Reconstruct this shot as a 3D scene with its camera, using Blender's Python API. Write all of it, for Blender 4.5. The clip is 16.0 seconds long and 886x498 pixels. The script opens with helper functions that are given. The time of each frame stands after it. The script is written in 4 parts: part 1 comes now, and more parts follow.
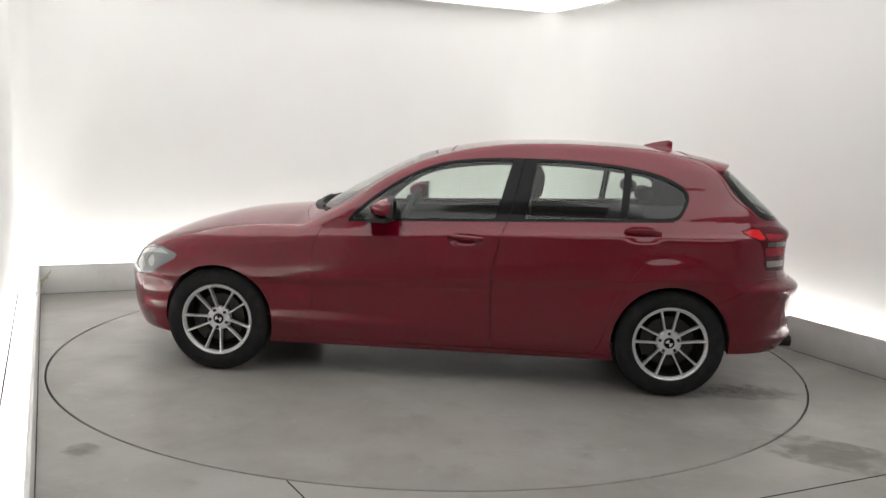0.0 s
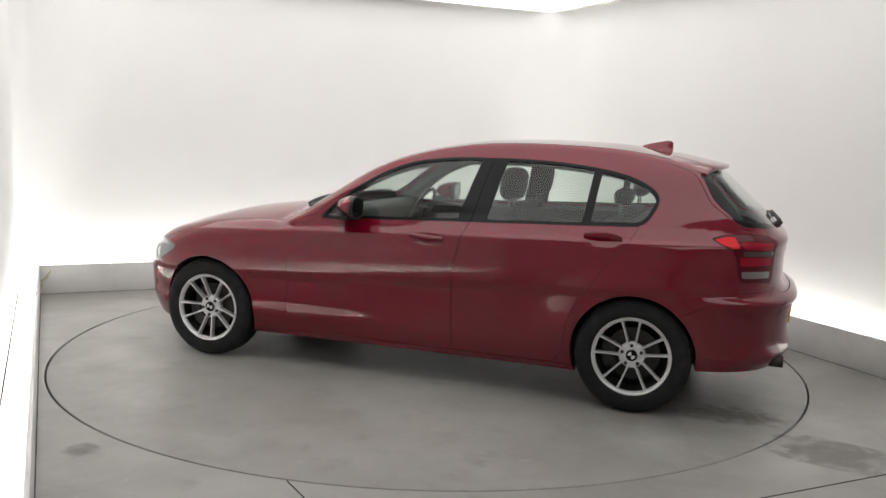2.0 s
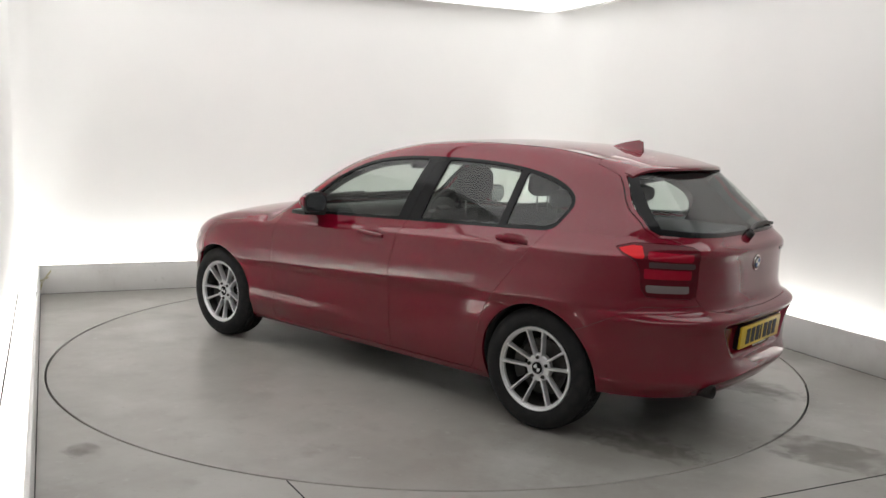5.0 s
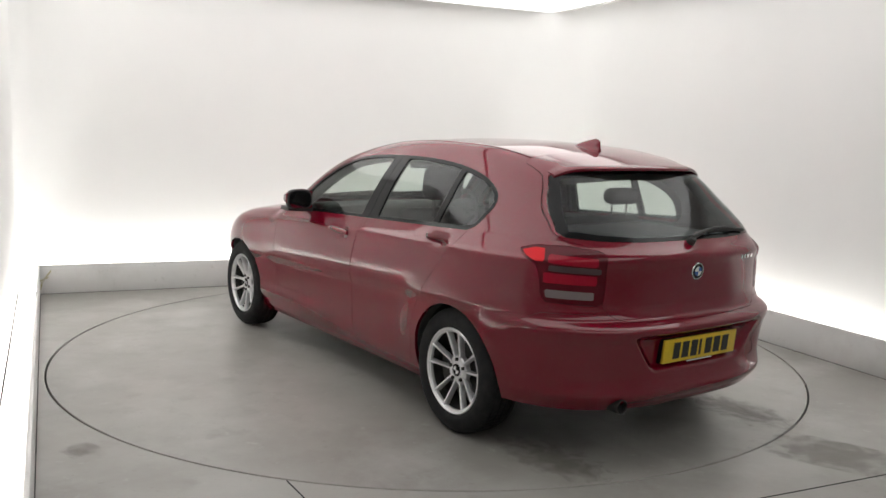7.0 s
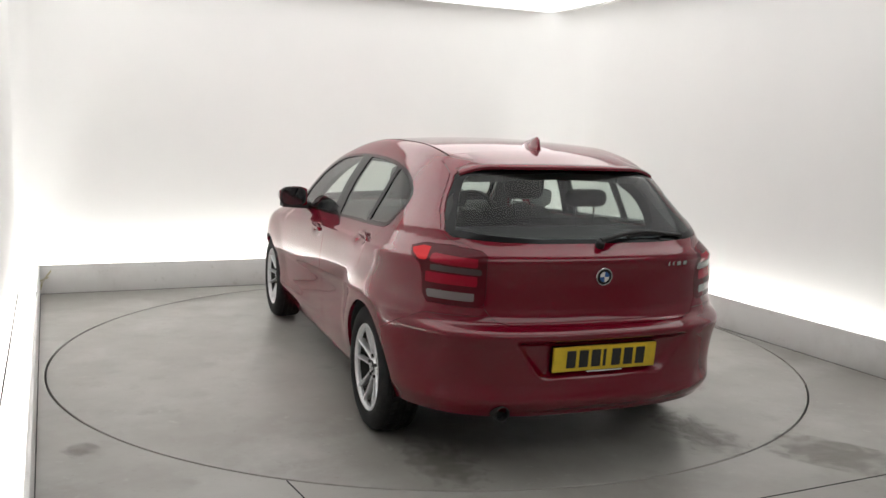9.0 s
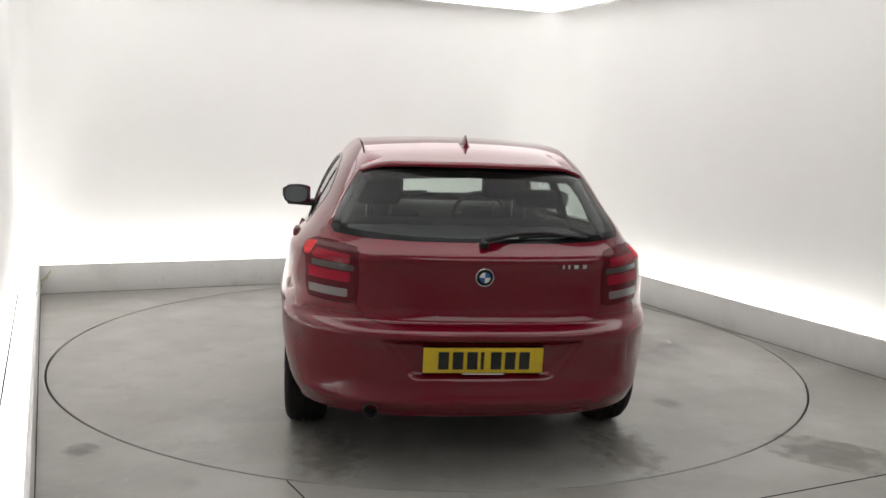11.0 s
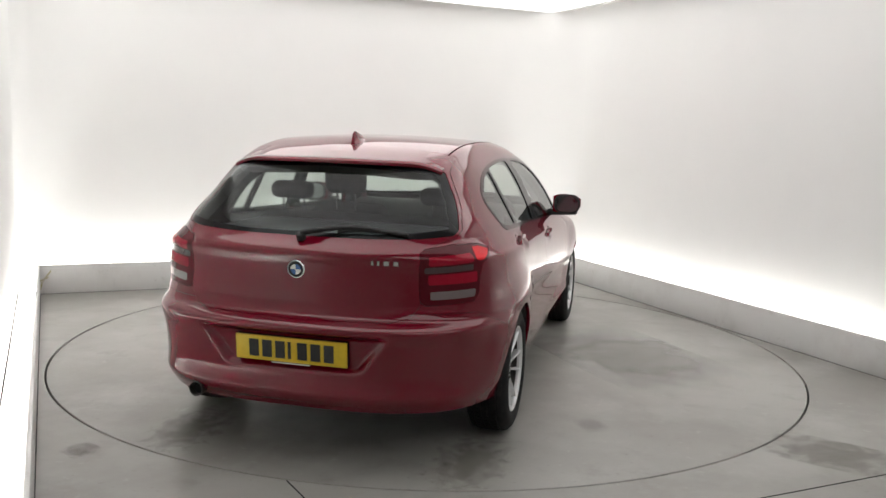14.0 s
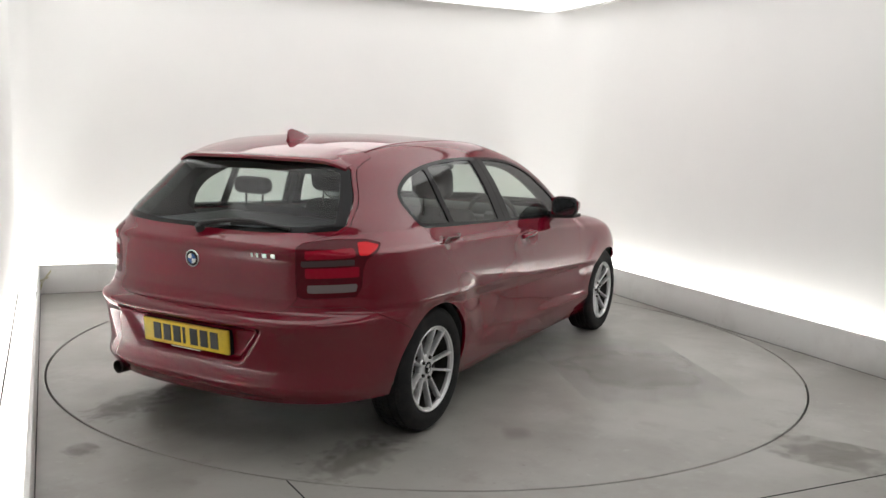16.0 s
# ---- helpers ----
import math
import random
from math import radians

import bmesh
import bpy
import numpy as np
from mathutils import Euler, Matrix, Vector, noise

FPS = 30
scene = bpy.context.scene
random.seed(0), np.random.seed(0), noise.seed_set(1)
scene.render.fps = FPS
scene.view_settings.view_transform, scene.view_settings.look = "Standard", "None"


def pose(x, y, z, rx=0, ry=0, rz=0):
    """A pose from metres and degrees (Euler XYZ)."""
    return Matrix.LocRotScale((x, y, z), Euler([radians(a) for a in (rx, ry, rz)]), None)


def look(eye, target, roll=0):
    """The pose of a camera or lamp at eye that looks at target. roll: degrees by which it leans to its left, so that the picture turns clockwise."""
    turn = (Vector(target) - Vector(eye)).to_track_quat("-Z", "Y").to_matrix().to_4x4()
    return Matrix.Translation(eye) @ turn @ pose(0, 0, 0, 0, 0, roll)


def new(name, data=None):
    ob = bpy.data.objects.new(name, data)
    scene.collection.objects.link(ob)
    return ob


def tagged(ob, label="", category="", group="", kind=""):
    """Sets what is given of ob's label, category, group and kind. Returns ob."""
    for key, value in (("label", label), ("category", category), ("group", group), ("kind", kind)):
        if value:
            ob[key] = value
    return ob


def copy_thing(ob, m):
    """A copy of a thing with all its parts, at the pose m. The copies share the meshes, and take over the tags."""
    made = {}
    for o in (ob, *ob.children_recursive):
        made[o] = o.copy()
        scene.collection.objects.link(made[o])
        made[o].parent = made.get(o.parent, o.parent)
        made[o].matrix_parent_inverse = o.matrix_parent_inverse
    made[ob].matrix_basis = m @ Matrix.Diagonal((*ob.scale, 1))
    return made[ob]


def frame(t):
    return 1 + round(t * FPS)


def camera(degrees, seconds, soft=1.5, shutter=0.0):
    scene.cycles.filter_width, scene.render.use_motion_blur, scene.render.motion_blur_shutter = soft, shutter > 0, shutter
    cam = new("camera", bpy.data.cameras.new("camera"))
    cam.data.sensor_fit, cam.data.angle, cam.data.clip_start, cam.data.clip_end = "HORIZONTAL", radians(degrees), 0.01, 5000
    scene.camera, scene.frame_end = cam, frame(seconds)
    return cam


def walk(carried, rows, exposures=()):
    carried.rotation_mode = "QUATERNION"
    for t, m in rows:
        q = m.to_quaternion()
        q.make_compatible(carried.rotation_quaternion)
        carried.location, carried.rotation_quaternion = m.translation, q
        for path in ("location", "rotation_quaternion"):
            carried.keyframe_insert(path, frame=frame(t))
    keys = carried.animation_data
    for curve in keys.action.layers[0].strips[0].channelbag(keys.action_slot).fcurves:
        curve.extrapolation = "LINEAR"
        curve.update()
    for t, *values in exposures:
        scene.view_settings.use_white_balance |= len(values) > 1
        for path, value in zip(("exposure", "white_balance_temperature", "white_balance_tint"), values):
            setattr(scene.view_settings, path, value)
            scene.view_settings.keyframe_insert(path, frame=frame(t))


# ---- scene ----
SECONDS = 16.0
EYE = (0.0, -5.8904, 1.5004)
PAN, PITCH = radians(0.6604), radians(-7.8794)
AIM = (math.sin(PAN) * math.cos(PITCH), math.cos(PAN) * math.cos(PITCH), math.sin(PITCH))
VIEW = look(EYE, (EYE[0] + AIM[0], EYE[1] + AIM[1], EYE[2] + AIM[2]), 1.9229)
cam = camera(54.2, SECONDS, 1.5, 0.4)
walk(cam, [(0.0, VIEW), (SECONDS, VIEW)], exposures=[(0.0, 0.0), (SECONDS, 0.0)])

# ---- light: a closed white studio, lamps stand in the ceiling and behind the kick boards ----
world = bpy.data.worlds.new("world")
scene.world = world
world.use_nodes = True
world.node_tree.nodes["Background"].inputs["Color"].default_value = (0.02, 0.02, 0.02, 1)
world.node_tree.nodes["Background"].inputs["Strength"].default_value = 0.1
STRIP_POWER = 31.0
PANEL_POWER = 1.16


# ---- materials ----
def material(name, color, rough=0.5, metal=0.0, coat=0.0, specular=0.5, emit=None, power=0.0, clear=0.0, ior=1.45):
    m = bpy.data.materials.new(name)
    m.use_nodes = True
    b = m.node_tree.nodes["Principled BSDF"]
    b.inputs["Base Color"].default_value = (*color, 1)
    b.inputs["Roughness"].default_value = rough
    b.inputs["Metallic"].default_value = metal
    b.inputs["Coat Weight"].default_value = coat
    b.inputs["Coat Roughness"].default_value = 0.03
    b.inputs["Specular IOR Level"].default_value = specular
    b.inputs["Transmission Weight"].default_value = clear
    b.inputs["IOR"].default_value = ior
    if emit:
        b.inputs["Emission Color"].default_value = (*emit, 1)
        b.inputs["Emission Strength"].default_value = power
    return m


def node(m, kind, **values):
    n = m.node_tree.nodes.new(kind)
    for key, value in values.items():
        n.inputs[key.replace("_", " ")].default_value = value
    return n


def mottle(m, layers, bump=0.0, bump_scale=200.0, rough_spread=0.0):
    """Object-space noise over the base colour: layers of (scale, colour, from, to), and a fine bump."""
    t = m.node_tree
    b = t.nodes["Principled BSDF"]
    place = node(m, "ShaderNodeTexCoord")
    base = tuple(b.inputs["Base Color"].default_value)
    last = None
    for scale, color, low, high in layers:
        n = node(m, "ShaderNodeTexNoise", Scale=scale, Detail=6.0, Roughness=0.6)
        t.links.new(place.outputs["Object"], n.inputs["Vector"])
        ramp = node(m, "ShaderNodeMapRange", From_Min=low, From_Max=high)
        t.links.new(n.outputs["Fac"], ramp.inputs["Value"])
        mix = m.node_tree.nodes.new("ShaderNodeMix")
        mix.data_type = "RGBA"
        mix.inputs[6].default_value = base
        mix.inputs[7].default_value = (*color, 1)
        t.links.new(ramp.outputs["Result"], mix.inputs[0])
        if last:
            t.links.new(last, mix.inputs[6])
        last = mix.outputs[2]
    if last:
        t.links.new(last, b.inputs["Base Color"])
    if bump:
        n = node(m, "ShaderNodeTexNoise", Scale=bump_scale, Detail=4.0)
        t.links.new(place.outputs["Object"], n.inputs["Vector"])
        k = node(m, "ShaderNodeBump", Strength=bump, Distance=0.002)
        t.links.new(n.outputs["Fac"], k.inputs["Height"])
        t.links.new(k.outputs["Normal"], b.inputs["Normal"])
    if rough_spread:
        n = node(m, "ShaderNodeTexNoise", Scale=3.0, Detail=5.0)
        t.links.new(place.outputs["Object"], n.inputs["Vector"])
        r = b.inputs["Roughness"].default_value
        ramp = node(m, "ShaderNodeMapRange", To_Min=r - rough_spread, To_Max=r + rough_spread)
        t.links.new(n.outputs["Fac"], ramp.inputs["Value"])
        t.links.new(ramp.outputs["Result"], b.inputs["Roughness"])
    return m


WALL = mottle(material("white_wall_paint", (0.80, 0.795, 0.78), 0.7), [(0.9, (0.78, 0.775, 0.765), 0.4, 0.7)], 0.05, 90)
# darker grey for unseen walls, chosen to dim what the car reflects
UNSEEN_WALL = mottle(material("unseen_wall_grey", (0.55, 0.55, 0.55), 0.8), [(0.9, (0.49, 0.49, 0.49), 0.4, 0.7)], 0.05, 90)
CEILING = mottle(material("white_ceiling_paint", (0.8, 0.8, 0.79), 0.8), [(0.7, (0.78, 0.78, 0.77), 0.4, 0.7)])
BOARD = mottle(material("white_board_paint", (0.70, 0.695, 0.68), 0.45), [(3.0, (0.62, 0.61, 0.59), 0.5, 0.75), (14.0, (0.52, 0.51, 0.48), 0.62, 0.8)], 0.05, 60)
CONCRETE = mottle(material("grey_floor_paint", (0.335, 0.328, 0.305), 0.33),
                  [(0.55, (0.245, 0.235, 0.214), 0.42, 0.62), (1.3, (0.37, 0.365, 0.345), 0.50, 0.70), (4.5, (0.255, 0.244, 0.222), 0.55, 0.75), (11.0, (0.40, 0.395, 0.375), 0.62, 0.80), (30.0, (0.21, 0.20, 0.182), 0.62, 0.8)], 0.12, 120, 0.10)
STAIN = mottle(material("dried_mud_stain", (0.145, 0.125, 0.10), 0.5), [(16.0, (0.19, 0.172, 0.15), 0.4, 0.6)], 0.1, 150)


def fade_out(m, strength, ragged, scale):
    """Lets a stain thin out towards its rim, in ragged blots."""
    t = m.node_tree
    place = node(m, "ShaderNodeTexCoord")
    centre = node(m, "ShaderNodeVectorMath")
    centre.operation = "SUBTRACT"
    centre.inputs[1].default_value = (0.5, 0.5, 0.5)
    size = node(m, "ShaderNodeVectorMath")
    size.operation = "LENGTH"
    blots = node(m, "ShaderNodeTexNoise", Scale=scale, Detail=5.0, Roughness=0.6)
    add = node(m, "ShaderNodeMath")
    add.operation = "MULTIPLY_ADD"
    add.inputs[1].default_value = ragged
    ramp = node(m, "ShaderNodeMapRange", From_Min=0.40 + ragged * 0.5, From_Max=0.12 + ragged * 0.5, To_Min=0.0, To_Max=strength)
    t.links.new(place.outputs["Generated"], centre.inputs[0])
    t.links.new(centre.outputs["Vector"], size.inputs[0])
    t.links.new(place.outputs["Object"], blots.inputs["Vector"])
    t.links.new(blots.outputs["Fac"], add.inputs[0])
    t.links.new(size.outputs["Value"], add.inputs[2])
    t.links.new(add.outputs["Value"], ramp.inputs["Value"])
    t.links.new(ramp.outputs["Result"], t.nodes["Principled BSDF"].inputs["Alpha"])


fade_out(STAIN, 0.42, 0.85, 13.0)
PALE_STAIN = mottle(material("pale_dried_film", (0.42, 0.41, 0.385), 0.4), [(9.0, (0.48, 0.47, 0.45), 0.4, 0.6)])
fade_out(PALE_STAIN, 0.50, 0.50, 3.0)
WATER_MARK = mottle(material("brown_water_mark", (0.165, 0.140, 0.112), 0.45), [(10.0, (0.20, 0.18, 0.155), 0.4, 0.6)])
fade_out(WATER_MARK, 0.22, 0.60, 7.0)
DIRT = mottle(material("gap_dirt", (0.25, 0.24, 0.215), 0.8), [(20.0, (0.20, 0.185, 0.165), 0.4, 0.6)], 0.2, 150)
DARK = material("black_void", (0.012, 0.012, 0.012), 0.9)
CREVICE = material("black_crevice", (0.002, 0.002, 0.002), 1.0, specular=0.0)
STRIP = material("led_strip_light", (1, 1, 1), 0.5, emit=(1.0, 0.995, 0.975), power=STRIP_POWER)
PANEL = material("ceiling_panel_light", (1, 1, 1), 0.5, emit=(1.0, 1.0, 0.985), power=PANEL_POWER)


# ---- mesh helpers ----
def finish(name, bm, mat, parent=None, label="", smooth=None):
    """One mesh object from a bmesh, under a thing or a part."""
    bmesh.ops.recalc_face_normals(bm, faces=bm.faces)
    me = bpy.data.meshes.new(name)
    bm.to_mesh(me)
    bm.free()
    me.materials.append(mat)
    if smooth:
        me.shade_smooth()
        me.set_sharp_from_angle(angle=radians(smooth))
    ob = new(name, me)
    ob.parent = parent
    if label:
        ob["label"] = label
    return ob


def part(name, bm, mat, parent, label="", smooth=35):
    return finish(name, bm, mat, parent, label, smooth)


def box(bm, x0, x1, y0, y1, z0, z1, turn=None):
    g = bmesh.ops.create_cube(bm, size=1.0)
    m = Matrix.Translation(((x0 + x1) / 2, (y0 + y1) / 2, (z0 + z1) / 2)) @ Matrix.Diagonal((x1 - x0, y1 - y0, z1 - z0, 1))
    bmesh.ops.transform(bm, matrix=(turn @ m) if turn else m, verts=g["verts"])
    return g["verts"]


def bevel(bm, width, segments=2, angle=30):
    edges = [e for e in bm.edges if len(e.link_faces) == 2 and e.calc_face_angle(0) > radians(angle)]
    bmesh.ops.bevel(bm, geom=edges, offset=width, segments=segments, affect="EDGES", profile=0.5)


def prism(bm, outline, axis, low, high):
    """A closed outline of 2D points, drawn out along an axis."""
    def at(p, h):
        return {"x": (h, p[0], p[1]), "y": (p[0], h, p[1]), "z": (p[0], p[1], h)}[axis]
    a = [bm.verts.new(at(p, low)) for p in outline]
    b = [bm.verts.new(at(p, high)) for p in outline]
    n = len(outline)
    bm.faces.new(a)
    bm.faces.new(list(reversed(b)))
    for i in range(n):
        bm.faces.new((a[i], b[i], b[(i + 1) % n], a[(i + 1) % n]))
    return a + b


# ---- the studio room, its axes turned against the view ----
ROOM = pose(0, 0, 0, 0, 0, 24.0)
HALF, BACK, REAR, HIGH = 2.66, 2.87, -7.2, 2.77
INNER_X, INNER_Y, BOARD_H, BOARD_END = 2.48, 2.59, 0.245, -2.4
STAGE_END = -2.6
DISC_R, PIT_R = 2.435, 2.447


def room_wall(name, line, mat=None, label="smooth white painted studio wall lit from below"):
    """A wall of even thickness along a line in plan, its inner face on the line."""
    bm = bmesh.new()
    pts = [Vector((x, y, 0)) for x, y in line]
    outer = []
    for i, p in enumerate(pts):
        d = (pts[min(i + 1, len(pts) - 1)] - pts[max(i - 1, 0)]).normalized()
        outer.append(p + Vector((-d.y, d.x, 0)) * 0.15)
    ring = [(p.x, p.y) for p in pts] + [(p.x, p.y) for p in reversed(outer)]
    n = len(pts)
    rows = []
    for z in (-0.3, HIGH + 0.1):
        rows.append(([bm.verts.new(ROOM @ Vector((p.x, p.y, z))) for p in pts], [bm.verts.new(ROOM @ Vector((p.x, p.y, z))) for p in outer]))
    (a, b), (c, d) = rows
    for i in range(n - 1):
        for q in ((a[i], a[i + 1], c[i + 1], c[i]), (b[i + 1], b[i], d[i], d[i + 1]), (c[i], c[i + 1], d[i + 1], d[i]), (a[i + 1], a[i], b[i], b[i + 1])):
            bm.faces.new(q)
    bm.faces.new((a[0], c[0], d[0], b[0]))
    bm.faces.new((a[-1], b[-1], d[-1], c[-1]))
    return tagged(finish(name, bm, mat or WALL, smooth=30), label, "wall", kind="structure")


def arc(x, y, r, low, high, steps=14):
    return [(x + r * math.cos(radians(low + (high - low) * k / steps)), y + r * math.sin(radians(low + (high - low) * k / steps))) for k in range(steps + 1)]


TURN_W, TURN_E = 0.16, 0.60
room_wall("wall_north", arc(-HALF + TURN_W, BACK - TURN_W, TURN_W, 180, 90) + arc(HALF - TURN_E, BACK - TURN_E, TURN_E, 90, 0))
room_wall("wall_east", [(HALF, BACK - TURN_E), (HALF, STAGE_END)])
room_wall("wall_west", [(-HALF, STAGE_END), (-HALF, BACK - TURN_W)])
# added walls out of view, grey so the car's sides reflect less light
room_wall("wall_southeast", [(HALF, STAGE_END), (HALF, REAR)], UNSEEN_WALL, "unseen grey wall added beyond the stage to dim reflections")
room_wall("wall_southwest", [(-HALF, REAR), (-HALF, STAGE_END)], UNSEEN_WALL, "unseen grey wall added beyond the stage to dim reflections")
room_wall("wall_south", [(HALF + 0.15, REAR), (-HALF - 0.15, REAR)], UNSEEN_WALL, "unseen grey wall added beyond the stage to dim reflections")

bm = bmesh.new()
box(bm, -HALF - 0.15, HALF + 0.15, REAR - 0.15, BACK + 0.15, HIGH, HIGH + 0.1, ROOM)
tagged(finish("ceiling", bm, CEILING), "plain white painted studio ceiling", "ceiling", kind="structure")

# floor with the round pit in which the turntable lies
bm = bmesh.new()
corners = [math.atan2(y, x) for x in (-HALF, HALF) for y in (REAR, BACK)]
angles = sorted([i * math.tau / 160 - math.pi for i in range(160)] + corners)
inner, outer, low = [], [], []
for a in angles:
    c, s = math.cos(a), math.sin(a)
    k = min((HALF if c > 0 else -HALF) / c if abs(c) > 1e-9 else 1e9, (BACK if s > 0 else REAR) / s if abs(s) > 1e-9 else 1e9)
    inner.append(bm.verts.new(ROOM @ Vector((PIT_R * c, PIT_R * s, 0))))
    outer.append(bm.verts.new(ROOM @ Vector((k * c, k * s, 0))))
    low.append(bm.verts.new(ROOM @ Vector((PIT_R * c, PIT_R * s, -0.12))))
n = len(angles)
for i in range(n):
    j = (i + 1) % n
    bm.faces.new((inner[i], outer[i], outer[j], inner[j]))
    bm.faces.new((low[i], inner[i], inner[j], low[j]))
floor_ob = tagged(finish("floor", bm, CONCRETE), "worn grey painted concrete floor round the turntable", "floor", kind="structure")
bm = bmesh.new()
bmesh.ops.create_circle(bm, cap_ends=True, segments=96, radius=PIT_R + 0.05, matrix=pose(0, 0, -0.12))
tagged(finish("turntable_pit", bm, DARK), "dark gap below the turntable rim", "pit", kind="structure")

# dirt fills the rim's gap in places
for low, high, top in ((-87.5, -75.0, -0.002), (-126.0, -116.0, -0.006), (-112.0, -104.0, -0.005), (-40.0, -10.0, -0.007), (130.0, 148.0, -0.006)):
    bm = bmesh.new()
    prism(bm, arc(0, 0, PIT_R - 0.001, low, high, 16) + arc(0, 0, DISC_R + 0.001, high, low, 16), "z", -0.05, top)
    bmesh.ops.transform(bm, matrix=ROOM, verts=bm.verts)
    finish("gap_dirt", bm, DIRT, floor_ob, "grey dirt in the rim gap")

# joints in the floor
def floor_joint(x0, y0, x1, y1):
    bm = bmesh.new()
    d = Vector((x1 - x0, y1 - y0, 0))
    box(bm, 0, d.length, -0.003, 0.003, -0.004, 0.0015, pose(x0, y0, 0, 0, 0, math.degrees(math.atan2(d.y, d.x))))
    tagged(finish("floor_joint", bm, DARK), "thin dark joint in the concrete floor", "joint", kind="structure")


floor_joint(-0.59, -2.38, -0.10, -3.20)
floor_joint(1.10, -2.56, 2.20, -2.075)
bm = bmesh.new()
box(bm, -HALF + 0.003, -HALF + 0.0095, -1.6, BACK - 0.04, -0.002, 0.004, ROOM)
tagged(finish("floor_joint", bm, CREVICE), "thin dark joint along the foot of the studio wall", "joint", kind="structure")


for x0, x1, y0, y1 in ((-INNER_X, INNER_X, INNER_Y - 0.007, INNER_Y - 0.001), (INNER_X - 0.006, INNER_X - 0.001, -2.4, INNER_Y - 0.01), (-INNER_X + 0.001, -INNER_X + 0.005, -2.4, INNER_Y - 0.01)):
    bm = bmesh.new()
    box(bm, x0, x1, y0, y1, -0.004, 0.0016, ROOM)
    tagged(finish("floor_joint", bm, DARK), "thin dark joint between floor and kick board", "joint", kind="structure")


# kick boards, behind which the light strips lie
def kick_board(x0, x1, y0, y1):
    bm = bmesh.new()
    box(bm, x0, x1, y0, y1, 0.0, BOARD_H, ROOM)
    bevel(bm, 0.003, 2)
    tagged(finish("kick_board", bm, BOARD, smooth=40), "scuffed white kick board standing along the studio wall", "kick board", "kick boards round the floor")


kick_board(-INNER_X, INNER_X, INNER_Y, INNER_Y + 0.02)
kick_board(-INNER_X - 0.02, -INNER_X, BOARD_END, INNER_Y + 0.02)
kick_board(INNER_X, INNER_X + 0.02, BOARD_END, INNER_Y + 0.02)


TAPE = mottle(material("yellow_chalk", (0.42, 0.36, 0.12), 0.9), [(40.0, (0.55, 0.53, 0.45), 0.4, 0.6)])
mark = new("chalk_mark")
tagged(mark, "small yellowish chalk mark on the kick board corner", "mark")
for cx, cz, tilt, long in ((-2.455, 0.125, 25, 0.09), (-2.425, 0.155, 55, 0.11), (-2.47, 0.07, 80, 0.07)):
    bm = bmesh.new()
    box(bm, -long / 2, long / 2, -0.0008, 0.0, -0.006, 0.006, ROOM @ pose(cx, INNER_Y - 0.0005, cz, 0, -tilt, 0))
    finish("stroke", bm, TAPE, mark)


def light_strip(x0, x1, y0, y1):
    bm = bmesh.new()
    box(bm, x0, x1, y0, y1, 0.004, 0.034, ROOM)
    bevel(bm, 0.008, 2)
    tagged(finish("light_strip", bm, STRIP), "glowing white light strip behind the kick board", "light strip", "light strips behind the boards")


light_strip(-INNER_X - 0.10, INNER_X - 0.28, INNER_Y + 0.09, INNER_Y + 0.14)
light_strip(-INNER_X - 0.12, -INNER_X - 0.07, BOARD_END + 0.05, INNER_Y)
light_strip(INNER_X + 0.07, INNER_X + 0.12, BOARD_END + 0.05, INNER_Y - 0.28)


def ceiling_light(x, y, sx, sy):
    thing = new("ceiling_light")
    thing.matrix_world = ROOM @ pose(x, y, HIGH)
    bm = bmesh.new()
    box(bm, -sx / 2, sx / 2, -sy / 2, sy / 2, -0.012, -0.006)
    part("diffuser", bm, PANEL, thing, "glowing white diffuser")
    bm = bmesh.new()
    for a, b, c, d in ((-sx / 2 - 0.02, sx / 2 + 0.02, -sy / 2 - 0.02, -sy / 2), (-sx / 2 - 0.02, sx / 2 + 0.02, sy / 2, sy / 2 + 0.02),
                       (-sx / 2 - 0.02, -sx / 2, -sy / 2, sy / 2), (sx / 2, sx / 2 + 0.02, -sy / 2, sy / 2)):
        box(bm, a, b, c, d, -0.018, 0.0)
    part("frame", bm, CEILING, thing, "white metal frame")
    tagged(thing, "large white luminous ceiling panel, switched on", "ceiling light", "ceiling lights")


for ly in (1.40, -1.32):
    ceiling_light(0.0, ly, 5.0, 2.66)
# unseen fill panel, added to brighten the near end and the car's tail
ceiling_light(0.0, -4.9, 4.2, 2.4)


# ---- car materials ----
PAINT = material("dark_red_car_paint", (0.155, 0.0012, 0.0120), 0.45, 0.15, 1.0, 0.0)
PAINT.node_tree.nodes["Principled BSDF"].inputs["Coat IOR"].default_value = 1.64
mottle(PAINT, [(900.0, (0.190, 0.0018, 0.0150), 0.5, 0.7)])
GLOSS_BLACK = material("gloss_black_trim", (0.009, 0.009, 0.010), 0.12, 0.0, 0.0, 0.22)
MATT_BLACK = mottle(material("black_plastic", (0.018, 0.018, 0.018), 0.55), [(40.0, (0.026, 0.026, 0.026), 0.45, 0.65)], 0.1, 300)
LINER = mottle(material("charcoal_cabin_lining", (0.040, 0.042, 0.042), 0.85), [(30.0, (0.052, 0.053, 0.053), 0.4, 0.7)])
FABRIC = mottle(material("black_seat_fabric", (0.010, 0.010, 0.011), 0.9), [(12.0, (0.015, 0.014, 0.016), 0.4, 0.65)])
RUBBER = mottle(material("tyre_rubber", (0.012, 0.012, 0.013), 0.75, 0, 0, 0.3), [(18.0, (0.021, 0.020, 0.0195), 0.45, 0.7)], 0.15, 200, 0.1)
